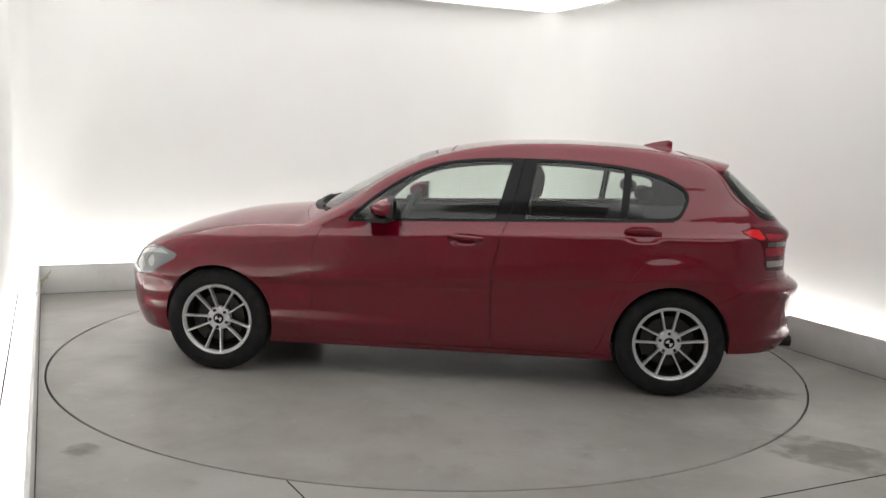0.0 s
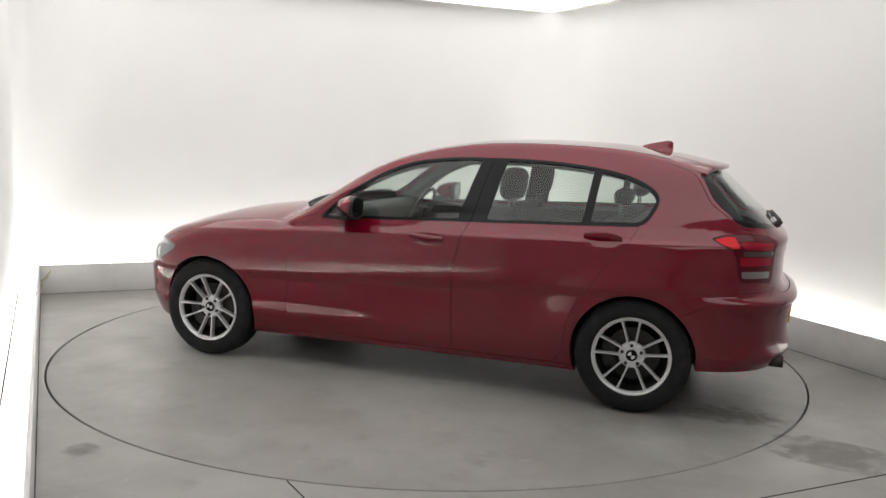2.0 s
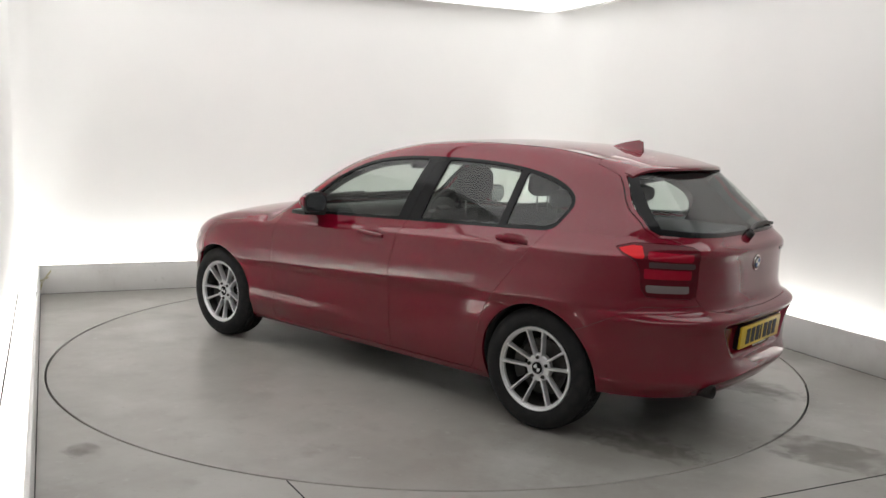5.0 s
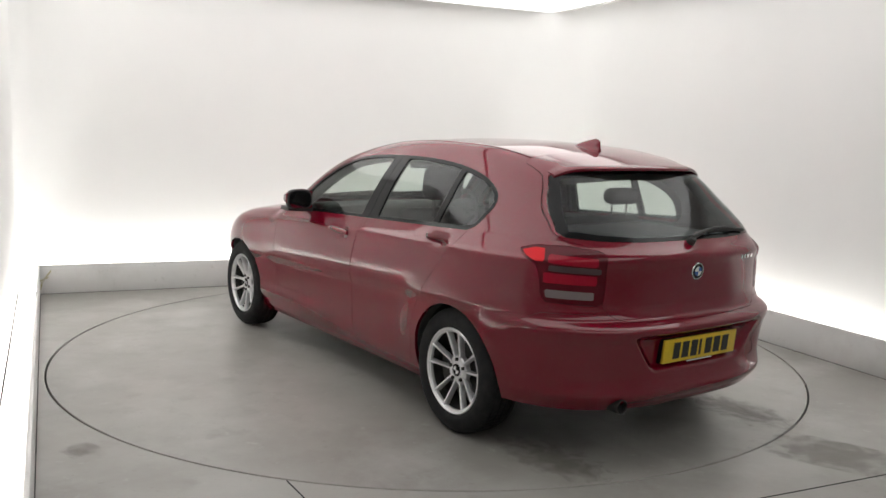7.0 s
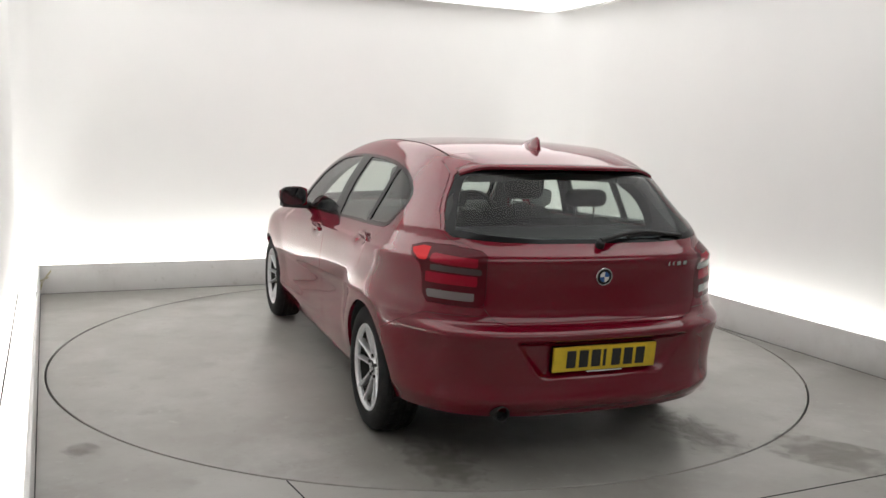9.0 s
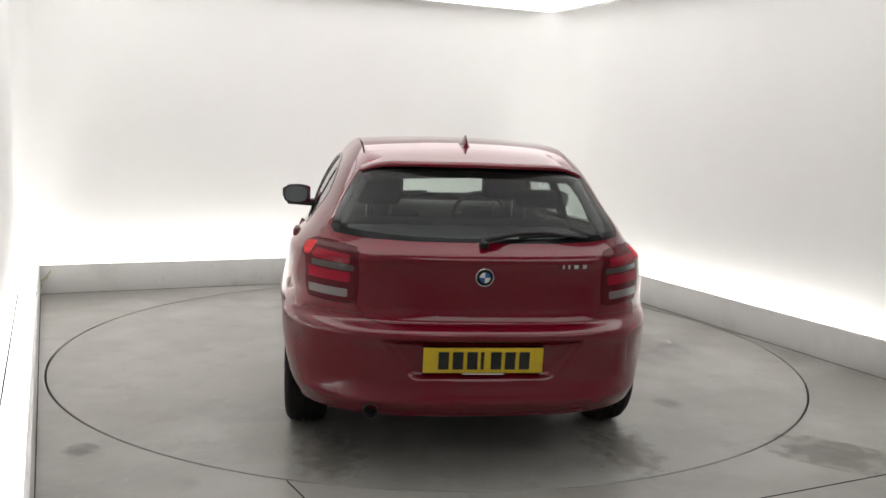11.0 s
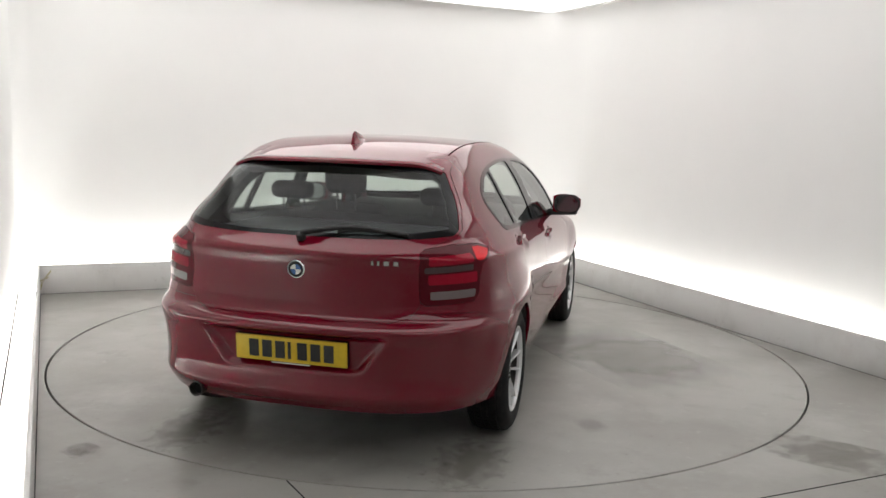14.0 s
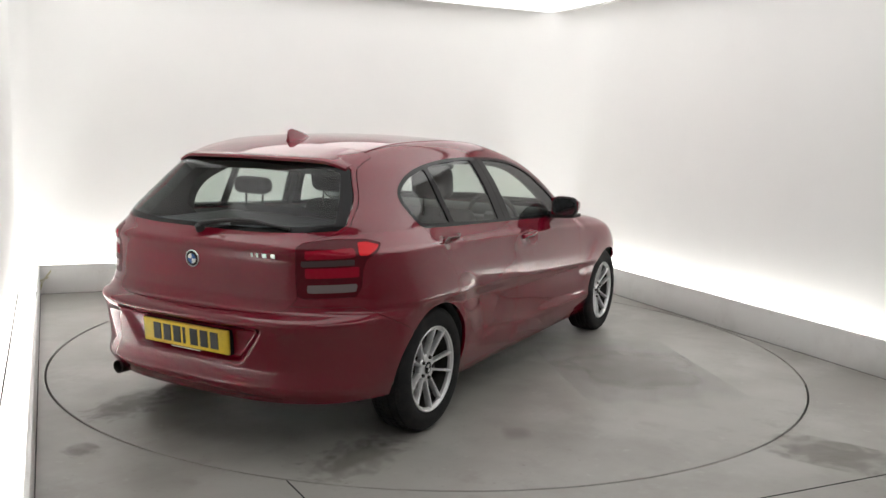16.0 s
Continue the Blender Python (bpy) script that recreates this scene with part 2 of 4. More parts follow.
ALLOY = mottle(material("silver_alloy", (0.76, 0.76, 0.77), 0.30, 0.6), [(30.0, (0.70, 0.70, 0.71), 0.5, 0.7)])
BRAKE_STEEL = mottle(material("brake_steel", (0.055, 0.053, 0.051), 0.5, 0.8), [(25.0, (0.042, 0.036, 0.032), 0.5, 0.7)])
CHROME = material("chrome", (0.75, 0.75, 0.76), 0.12, 1.0)
PLATE_YELLOW = mottle(material("yellow_plate", (0.72, 0.50, 0.03), 0.35), [(30.0, (0.64, 0.44, 0.03), 0.5, 0.7)])
BADGE_BLUE = material("blue_enamel", (0.03, 0.11, 0.33), 0.2, 0.0, 1.0)
BADGE_WHITE = material("white_enamel", (0.75, 0.75, 0.75), 0.2, 0.0, 1.0)
LAMP_RED = material("red_lamp_lens", (0.30, 0.004, 0.020), 0.2, 0.0, 0.55, 0.0)
LAMP_DARK = material("dark_red_lamp_lens", (0.090, 0.004, 0.010), 0.2, 0.0, 0.5, 0.0)
# weak emission stands in for bright reflections on the outer lens
LAMP_GLOW = material("reflection_glow_red_lens", (0.55, 0.008, 0.016), 0.15, 0.0, 0.4, 0.0, emit=(1.0, 0.03, 0.03), power=0.11)
LAMP_CLEAR = material("clear_lamp_lens", (0.20, 0.155, 0.155), 0.2, 0.1, 0.7)
LAMP_GREY = material("smoky_lamp_lens", (0.075, 0.040, 0.044), 0.2, 0.0, 0.7, 0.2)
LAMP_LENS = material("grey_headlamp_lens", (0.17, 0.17, 0.175), 0.12, 0.2, 1.0)
LAMP_SILVER = material("headlamp_reflector", (0.62, 0.63, 0.64), 0.12, 0.6, 1.0)
SHELF = mottle(material("grey_parcel_shelf", (0.15, 0.15, 0.17), 0.9), [(40.0, (0.18, 0.18, 0.20), 0.4, 0.7)])
MIRROR = material("mirror_glass", (0.30, 0.31, 0.32), 0.02, 1.0)


def pane_material(name, tint, least=0.04, gloss=0.03):
    """A thin pane: it lets light straight through, tinted, and shines by Fresnel."""
    m = bpy.data.materials.new(name)
    m.use_nodes = True
    t = m.node_tree
    t.nodes.remove(t.nodes["Principled BSDF"])
    clear = node(m, "ShaderNodeBsdfTransparent", Color=(*tint, 1))
    shine = node(m, "ShaderNodeBsdfGlossy", Color=(1, 1, 1, 1), Roughness=gloss)
    facing = node(m, "ShaderNodeLayerWeight", Blend=0.5)
    steep = node(m, "ShaderNodeMath")
    steep.operation = "POWER"
    steep.inputs[1].default_value = 4.5
    fres = node(m, "ShaderNodeMapRange", To_Min=least, To_Max=0.9)
    mix = node(m, "ShaderNodeMixShader")
    t.links.new(facing.outputs["Facing"], steep.inputs[0])
    t.links.new(steep.outputs["Value"], fres.inputs["Value"])
    t.links.new(fres.outputs["Result"], mix.inputs["Fac"])
    t.links.new(clear.outputs["BSDF"], mix.inputs[1])
    t.links.new(shine.outputs["BSDF"], mix.inputs[2])
    t.links.new(mix.outputs["Shader"], t.nodes["Material Output"].inputs["Surface"])
    return m


GLASS = pane_material("green_tinted_glass", (0.80, 0.86, 0.82), 0.05)
REAR_GLASS = pane_material("grey_tinted_glass", (0.74, 0.80, 0.76), 0.05)
BACK_GLASS = pane_material("dark_tinted_glass", (0.70, 0.76, 0.73), 0.025)


# ---- the car's outer surface: smooth level curves, cut into panels ----
def curve(*pairs, low=None, high=None, soft=0.0):
    """A smooth monotone curve through (at, value) pairs, as a fast look-up."""
    xs, ys = np.array(sorted(pairs), float).T
    h, d = np.diff(xs), np.diff(ys) / np.diff(xs)
    m = np.zeros_like(xs)
    m[0], m[-1] = d[0], d[-1]
    for i in range(1, len(xs) - 1):
        if d[i - 1] * d[i] > 0:
            w1, w2 = 2 * h[i] + h[i - 1], h[i] + 2 * h[i - 1]
            m[i] = (w1 + w2) / (w1 / d[i - 1] + w2 / d[i])
    q = np.linspace(xs[0], xs[-1], 900)
    k = np.clip(np.searchsorted(xs, q) - 1, 0, len(h) - 1)
    t = (q - xs[k]) / h[k]
    v = ((1 + 2 * t) * (1 - t) ** 2 * ys[k] + t * (1 - t) ** 2 * h[k] * m[k] + t * t * (3 - 2 * t) * ys[k + 1] + t * t * (t - 1) * h[k] * m[k + 1])
    if soft:
        n = max(1, int(soft / (q[1] - q[0])))
        kern = np.hanning(2 * n + 3)
        v = np.convolve(np.pad(v, n + 1, mode="edge"), kern / kern.sum(), mode="valid")
    return lambda a: np.interp(a, q, v)


WIDTH = curve((0.10, 0.75), (0.17, 0.790), (0.22, 0.823), (0.28, 0.843), (0.36, 0.856), (0.48, 0.861), (0.57, 0.864), (0.635, 0.879), (0.70, 0.880), (0.79, 0.872),
              (0.855, 0.866), (0.885, 0.861), (0.915, 0.838), (0.955, 0.818), (1.0, 0.799), (1.1, 0.760), (1.2, 0.714), (1.3, 0.655), (1.36, 0.612), (1.5, 0.53), soft=0.012)
TAIL = curve((0.10, -2.00), (0.20, -2.06), (0.28, -2.125), (0.315, -2.158), (0.34, -2.170), (0.375, -2.158), (0.42, -2.150), (0.50, -2.155), (0.57, -2.166), (0.610, -2.183), (0.635, -2.190), (0.656, -2.165), (0.680, -2.117),
             (0.74, -2.100), (0.82, -2.100), (0.90, -2.106), (0.945, -2.114), (0.962, -2.106), (1.0, -2.056), (1.05, -2.005), (1.12, -1.925), (1.2, -1.838), (1.3, -1.735), (1.36, -1.68), (1.5, -1.56), soft=0.012)
NOSE = curve((0.10, 1.98), (0.22, 2.06), (0.35, 2.10), (0.50, 2.115), (0.62, 2.10), (0.70, 2.06), (0.80, 2.0), (1.0, 1.9), (1.5, 1.7), soft=0.02)
TOP = curve((2.3, 0.50), (2.12, 0.618), (2.0, 0.703), (1.87, 0.775), (1.73, 0.834), (1.588, 0.878), (1.387, 0.925), (1.15, 0.955), (0.97, 0.972), (0.88, 0.985), (0.792, 1.032), (0.598, 1.144), (0.406, 1.250), (0.178, 1.348),
            (0.026, 1.388), (-0.16, 1.424), (-0.35, 1.446), (-0.7, 1.459), (-1.1, 1.449), (-1.46, 1.404), (-1.78, 1.336), (-2.3, 1.22), soft=0.07)
CROWN = curve((2.2, 0.05), (1.4, 0.045), (1.0, 0.05), (0.8, 0.075), (0.6, 0.085), (0.3, 0.06), (0.0, 0.045), (-0.6, 0.035), (-1.7, 0.045), soft=0.08)
PINCH = curve((2.2, 0.015), (1.345, 0.0), (0.8, 0.012), (0.0, 0.014), (-0.7, 0.010), (-1.345, -0.002), (-2.2, 0.0), soft=0.1)
POWER = curve((0.1, 3.0), (0.62, 3.2), (0.75, 3.0), (0.88, 3.0), (0.98, 3.6), (1.1, 5.4), (1.2, 6.2), (1.5, 6.5), soft=0.06)
CORE = curve((0.1, -1.30), (0.85, -1.30), (1.05, -0.95), (1.5, -0.75), soft=0.05)
BLEND = curve((2.2, 0.10), (1.3, 0.10), (0.9, 0.07), (0.3, 0.05), (-1.0, 0.07), (-2.0, 0.06), soft=0.1)


AXLE_X, AXLE_Z, ARCH_R = 1.345, 0.316, 0.338
HANDLES = ((-0.14, 0.876), (-1.155, 0.942))


def step_up(v, low, wide):
    t = np.clip((v - low) / wide, 0, 1)
    return t * t * (3 - 2 * t)


def shape(x, y, z):
    """Below zero inside the body: plan outline by height, met by the hood, screen and roof surface."""
    zz = z + 0.045 * np.clip(x, -1.6, 1.6) * np.clip((z - 0.42) / 0.2, 0, 1) * np.clip((1.02 - z) / 0.12, 0, 1)
    w = WIDTH(zz) - PINCH(x)
    w = w - 0.078 * step_up(z, 0.94, 0.26) * np.clip((-x - 0.45) / 1.25, 0, 1) ** 1.6
    w = w + 0.011 * step_up(z, 0.24, 0.09) * step_up(0.41 - z, 0.0, 0.08) * step_up(x, -0.4, 1.0)
    w = w + 0.013 * step_up(-x, 1.48, 0.35) * step_up(z, 0.46, 0.17) * step_up(0.690 - z, 0.0, 0.05)
    for hx, hz in HANDLES:
        w = w - 0.016 * np.exp(-(np.abs((x - hx) / 0.080) ** 3) - np.abs((z - hz + 0.006) / 0.032) ** 2.5)
    for ax, swell, reach in ((AXLE_X, 0.009, 0.28), (-AXLE_X, 0.029, 0.28)):
        d = np.hypot(x - ax, z - AXLE_Z)
        t = np.clip(1 - (d - ARCH_R) / reach, 0, 1)
        w = w + swell * t ** 3 * (10 - 15 * t + 6 * t * t) * step_up(z, 0.24, 0.30) * (1 - 0.75 * step_up(z, 0.66, 0.28))
    core = CORE(z)
    tail = TAIL(z) + 0.031 * step_up(0.45 + 0.75 * (z - 0.60) - np.abs(y), 0.0, 0.060) * step_up(z, 0.425, 0.04) * step_up(0.618 - z, 0.0, 0.03)
    back = np.clip((core - x) / (core - tail), 0, None)
    fore = np.clip((x - 1.25) / (NOSE(z) - 1.25), 0, None)
    n = np.where(x > 0, 2.6, POWER(z))
    side = 0.86 * (((np.abs(y) / w) ** n + back ** n + fore ** n) ** (1 / n) - 1)
    top = 0.88 * (z - TOP(x) + CROWN(x) * (y / 0.66) ** 2)
    k = BLEND(x)
    h = np.clip(k - np.abs(side - top), 0, None) / k
    return np.maximum(side, top) + h * h * k * 0.25


def body_grid():
    """Half the shell: rays from a spine inside the car, met with the body surface."""
    zs = 0.62
    fore, aft = 1.30, -1.30
    cols = [(fore, a) for a in np.linspace(0, math.pi / 2, 70, endpoint=False)] + [(x, math.pi / 2) for x in np.linspace(fore, aft, 230, endpoint=False)] \
        + [(aft, a) for a in np.linspace(math.pi / 2, math.pi, 190)]
    els = np.radians(np.linspace(-34, 90, 186))
    ox = np.array([c[0] for c in cols])[:, None]
    az = np.array([c[1] for c in cols])[:, None]
    el = els[None, :]
    dx, dy, dz = np.cos(az) * np.cos(el), np.sin(az) * np.cos(el), np.sin(el) + 0 * az
    dy[-1, :] = 0
    dy[0, :] = 0
    dy[:, -1] = 0
    dx[:, -1] = 0
    dx[70:300, :] = 0
    a, b = np.full(dx.shape, 0.05), np.full(dx.shape, 2.2)
    for _ in range(34):
        m = (a + b) / 2
        out = shape(ox + m * dx, m * dy, zs + m * dz) > 0
        b, a = np.where(out, m, b), np.where(out, a, m)
    V = np.stack([ox + a * dx, a * dy, zs + a * dz], -1)
    nu, nv = V.shape[:2]
    idx = np.arange(nu * nv).reshape(nu, nv)
    p, q, r, s = idx[:-1, :-1].ravel(), idx[1:, :-1].ravel(), idx[1:, 1:].ravel(), idx[:-1, 1:].ravel()
    T = np.concatenate([np.stack([p, q, r], 1), np.stack([p, r, s], 1)])
    V = V.reshape(-1, 3)
    area = np.linalg.norm(np.cross(V[T[:, 1]] - V[T[:, 0]], V[T[:, 2]] - V[T[:, 0]]), axis=1)
    return V, T[area > 1e-10]


def split(V, T, f):
    """Cut a triangle mesh along f = 0: the inside (f < 0) and the outside."""
    f = np.where(np.abs(f) < 1e-7, 1e-7, f)
    neg = f < 0
    count = neg[T].sum(1)
    whole_in, whole_out = T[count == 3], T[count == 0]
    mixed = T[(count == 1) | (count == 2)]
    lone = np.where(neg[mixed].sum(1)[:, None] == 1, neg[mixed], ~neg[mixed]).argmax(1)
    rows = np.arange(len(mixed))
    A, B, C = mixed[rows, lone], mixed[rows, (lone + 1) % 3], mixed[rows, (lone + 2) % 3]
    pairs = np.concatenate([np.stack([A, B], 1), np.stack([A, C], 1)]) if len(mixed) else np.zeros((0, 2), int)
    pairs = np.sort(pairs, axis=1)
    keys, back = np.unique(pairs[:, 0] * len(V) + pairs[:, 1], return_inverse=True)
    i, j = keys // len(V), keys % len(V)
    w = (f[i] / (f[i] - f[j]))[:, None]
    W = np.concatenate([V, V[i] + w * (V[j] - V[i])])
    back = back.reshape(-1) + len(V)
    AB, AC = back[:len(mixed)], back[len(mixed):]
    tip = np.stack([A, AB, AC], 1)
    rest = np.concatenate([np.stack([AB, B, C], 1), np.stack([AB, C, AC], 1)])
    inside_tip = neg[A]
    two = np.concatenate([inside_tip, inside_tip])
    return (W, np.concatenate([whole_in, tip[inside_tip], rest[~two]])), (W, np.concatenate([whole_out, tip[~inside_tip], rest[two]]))


def tidy(V, T):
    used, back = np.unique(T.ravel(), return_inverse=True)
    return V[used], back.reshape(-1, 3)


def polygon_distance(px, pz, outline, round_by=0.0):
    """Signed distance to a closed outline, with its corners rounded."""
    P = np.array(outline, float)
    Q = np.roll(P, -1, axis=0)
    best = np.full(px.shape, 1e9)
    inside = np.zeros(px.shape, bool)
    for (ax, az), (bx, bz) in zip(P, Q):
        ex, ez = bx - ax, bz - az
        t = np.clip(((px - ax) * ex + (pz - az) * ez) / (ex * ex + ez * ez), 0, 1)
        best = np.minimum(best, np.hypot(px - ax - t * ex, pz - az - t * ez))
        cross = ((az > pz) != (bz > pz)) & (px < ax + (pz - az) * ex / (ez if abs(ez) > 1e-12 else 1e-12))
        inside ^= cross
    return np.where(inside, -best, best) - round_by


def smooth_loop(points, steps=6):
    """A closed Catmull-Rom curve through the points."""
    P = np.array(points, float)
    out = []
    n = len(P)
    for i in range(n):
        a, b, c, d = P[i - 1], P[i], P[(i + 1) % n], P[(i + 2) % n]
        for k in range(steps):
            t = k / steps
            out.append(tuple(0.5 * (2 * b + (c - a) * t + (2 * a - 5 * b + 4 * c - d) * t * t + (3 * b - a - 3 * c + d) * t ** 3)))
    return out


def normals(V):
    e = 5e-4
    g = np.stack([shape(V[:, 0] + e, V[:, 1], V[:, 2]) - shape(V[:, 0] - e, V[:, 1], V[:, 2]),
                  shape(V[:, 0], V[:, 1] + e, V[:, 2]) - shape(V[:, 0], V[:, 1] - e, V[:, 2]),
                  shape(V[:, 0], V[:, 1], V[:, 2] + e) - shape(V[:, 0], V[:, 1], V[:, 2] - e)], 1)
    return g / np.maximum(np.linalg.norm(g, axis=1), 1e-9)[:, None]


def panel(name, piece, mat, parent, label="", sides="both", deep=0.018, lift=0.0):
    """A body panel from a cut piece of the shell: the outer skin, and a lip folded inwards round its edge."""
    V, T = tidy(*piece)
    N = normals(V)
    V = V + lift * N
    e = np.concatenate([T[:, [0, 1]], T[:, [1, 2]], T[:, [2, 0]]])
    lo, hi = e.min(1), e.max(1)
    key = lo * len(V) + hi
    _, first, cnt = np.unique(key, return_index=True, return_counts=True)
    E = e[first[cnt == 1]]
    E = E[~((np.abs(V[E[:, 0], 1]) < 1e-5) & (np.abs(V[E[:, 1], 1]) < 1e-5))]
    verts, faces, norms = [V], [T], [N]
    at = len(V)
    quads = []
    if deep:
        a, b = V[E[:, 0]], V[E[:, 1]]
        c, d = b - deep * N[E[:, 1]], a - deep * N[E[:, 0]]
        m = len(E)
        verts += [a, b, c, d]
        norms += [np.zeros((4 * m, 3))]
        k = np.arange(m)
        quads = np.stack([at + m + k, at + k, at + 3 * m + k, at + 2 * m + k], 1)
    VV, NN = np.concatenate(verts), np.concatenate(norms)
    tris = [tuple(t) for t in T.tolist()]
    quads = [tuple(t) for t in (quads.tolist() if len(quads) else [])]
    fs = tris + quads
    flip = np.array([1, -1, 1])
    if sides == "right":
        VV, NN, fs = VV * flip, NN * flip, [tuple(reversed(t)) for t in fs]
    elif sides == "both":
        n = len(VV)
        fs = fs + [tuple(n + i for i in reversed(t)) for t in fs]
        VV, NN = np.concatenate([VV, VV * flip]), np.concatenate([NN, NN * flip])
    me = bpy.data.meshes.new(name)
    me.from_pydata(VV.tolist(), [], fs)
    me.materials.append(mat)
    me.shade_smooth()
    me.normals_split_custom_set_from_vertices(NN.tolist())
    ob = new(name, me)
    ob.parent = parent
    if label:
        ob["label"] = label
    return ob


car = new("car")
tagged(car, "dark red metallic five-door hatchback on the turntable", "car")

GAP = 0.0009
V, T = body_grid()


def cut(mesh, distance, gap=0.0):
    """Inside and outside of a region, with a gap of twice that width left between them."""
    V, T = mesh
    f = distance(V[:, 0], V[:, 1], V[:, 2])
    if not gap:
        return split(V, T, f)
    inside, _ = split(V, T, f + gap)
    _, outside = split(V, T, f - gap)
    return inside, outside


def arch(x, y, z):
    d = np.minimum(np.hypot(x - AXLE_X, z - AXLE_Z), np.hypot(x + AXLE_X, z - AXLE_Z)) - ARCH_R
    return np.maximum(d, 0.4 - y)


SILL = curve((2.2, 0.215), (1.7, 0.20), (1.0, 0.185), (-1.0, 0.185), (-1.7, 0.265), (-2.2, 0.258))
_, shell = cut((V, T), arch)
_, shell = cut(shell, lambda x, y, z: z - SILL(x))

DLO = smooth_loop([(0.56, 0.952), (0.44, 1.075), (0.235, 1.215), (0.03, 1.300), (-0.2, 1.334), (-0.45, 1.343), (-0.75, 1.341), (-1.02, 1.320), (-1.24, 1.280),
                   (-1.375, 1.222), (-1.425, 1.160), (-1.405, 1.09), (-1.345, 1.022), (-1.18, 1.008), (-0.7, 0.990), (-0.1, 0.968), (0.3, 0.953), (0.50, 0.944)])
BACKLIGHT = [(-0.9, 1.028), (0.0, 1.016), (0.30, 1.018), (0.52, 1.025), (0.645, 1.036), (0.660, 1.058), (0.632, 1.13), (0.590, 1.21), (0.538, 1.295), (0.50, 1.318), (0.0, 1.335), (-0.9, 1.34)]
SCREEN = [(-0.9, 0.985), (0.0, 0.985), (0.45, 0.985), (0.69, 0.99), (0.665, 1.08), (0.60, 1.22), (0.535, 1.335), (0.50, 1.352), (0.0, 1.375), (-0.9, 1.375)]

dlo, shell = cut(shell, lambda x, y, z: np.maximum(polygon_distance(x, z, DLO), 0.45 - y))
front_glass, dlo = cut(dlo, lambda x, y, z: np.maximum(polygon_distance(x, z, DLO) + 0.016, -(x + 0.30 + 0.27 * (z - 0.97))))
rear_glass, dlo = cut(dlo, lambda x, y, z: np.maximum(np.maximum(polygon_distance(x, z, DLO) + 0.016, x + 0.475 + 0.20 * (z - 0.97)), -(x + 1.025 + 0.10 * (z - 1.0))))
quarter_glass, dlo = cut(dlo, lambda x, y, z: np.maximum(polygon_distance(x, z, DLO) + 0.020, x + 1.070 + 0.10 * (z - 1.0)))
front_frame, rear_frame = cut(dlo, lambda x, y, z: -(x + 0.385 + 0.22 * (z - 0.97)), 0.0015)
backlight, shell = cut(shell, lambda x, y, z: np.maximum(polygon_distance(y, z, BACKLIGHT, 0.0), x + 1.55), 0.001)
frit, backlight = cut(backlight, lambda x, y, z: -polygon_distance(y, z, BACKLIGHT) - 0.018 - 0.012 * np.clip((y - 0.3) / 0.3, 0, 1))
windscreen, shell = cut(shell, lambda x, y, z: np.maximum(np.maximum(polygon_distance(y, z, SCREEN, 0.0), -x - 0.02), x - 0.93), 0.001)

screen_border, windscreen = cut(windscreen, lambda x, y, z: -polygon_distance(y, z, SCREEN) - 0.035)
lining = shell


# lamps run round the corners: a coordinate that grows along the skin
def round_rear(x, y):
    return y + (x + 2.05)


TAIL_LAMP = [(0.552, 0.962), (0.60, 0.982), (0.80, 0.998), (1.0, 0.994), (1.10, 0.975), (1.075, 0.952), (0.99, 0.918), (0.965, 0.87), (0.955, 0.79), (0.92, 0.757), (0.60, 0.744), (0.568, 0.756), (0.56, 0.80)]
LAMP_BARS = [
    ("outer_lens", LAMP_GLOW, "red outer lens, its reflections put in as a glow", 0.001, [(0.945, 0.935), (0.945, 0.983), (1.00, 0.985), (1.085, 0.970), (1.06, 0.955), (1.0, 0.935)]),
    ("upper_bar", LAMP_RED, "red upper light bar", 0.001, [(0.605, 0.917), (0.605, 0.950), (0.90, 0.962), (0.915, 0.955), (0.915, 0.932), (0.88, 0.928)]),
    ("grey_bar", LAMP_GREY, "smoky grey light bar", 0.001, [(0.585, 0.884), (0.585, 0.905), (0.91, 0.915), (0.91, 0.895)]),
    ("middle_bar", LAMP_RED, "red middle light bar", 0.001, [(0.610, 0.834), (0.610, 0.872), (0.94, 0.882), (0.94, 0.842)]),
    ("lower_bar", LAMP_CLEAR, "clear lower light bar", 0.001, [(0.625, 0.769), (0.625, 0.799), (0.93, 0.807), (0.92, 0.777)]),
]
HEAD_LAMP = [(2.06, 0.625), (1.95, 0.688), (1.83, 0.724), (1.73, 0.728), (1.605, 0.700), (1.62, 0.677), (1.72, 0.620), (1.80, 0.572), (1.96, 0.550), (2.06, 0.565)]
HEAD_BARS = [
    ("brow", LAMP_SILVER, "silver lamp brow", [(1.64, 0.697), (1.73, 0.719), (1.83, 0.715), (1.95, 0.678), (1.94, 0.655), (1.82, 0.690), (1.73, 0.698)]),
    ("low_beam", LAMP_SILVER, "silver low-beam reflector", [(1.800 + 0.030 * math.cos(k * math.tau / 20), 0.640 + 0.036 * math.sin(k * math.tau / 20)) for k in range(20)]),
    ("high_beam", LAMP_SILVER, "silver high-beam reflector", [(1.905 + 0.046 * math.cos(k * math.tau / 20), 0.612 + 0.042 * math.sin(k * math.tau / 20)) for k in range(20)]),
]
tail_lamp, shell = cut(shell, lambda x, y, z: np.maximum(polygon_distance(round_rear(x, y), z, TAIL_LAMP, 0.004), x + 1.5), GAP)
head_lamp, shell = cut(shell, lambda x, y, z: np.maximum(np.maximum(polygon_distance(x, z, HEAD_LAMP, 0.006), 1.5 - x), 0.42 - y), GAP)

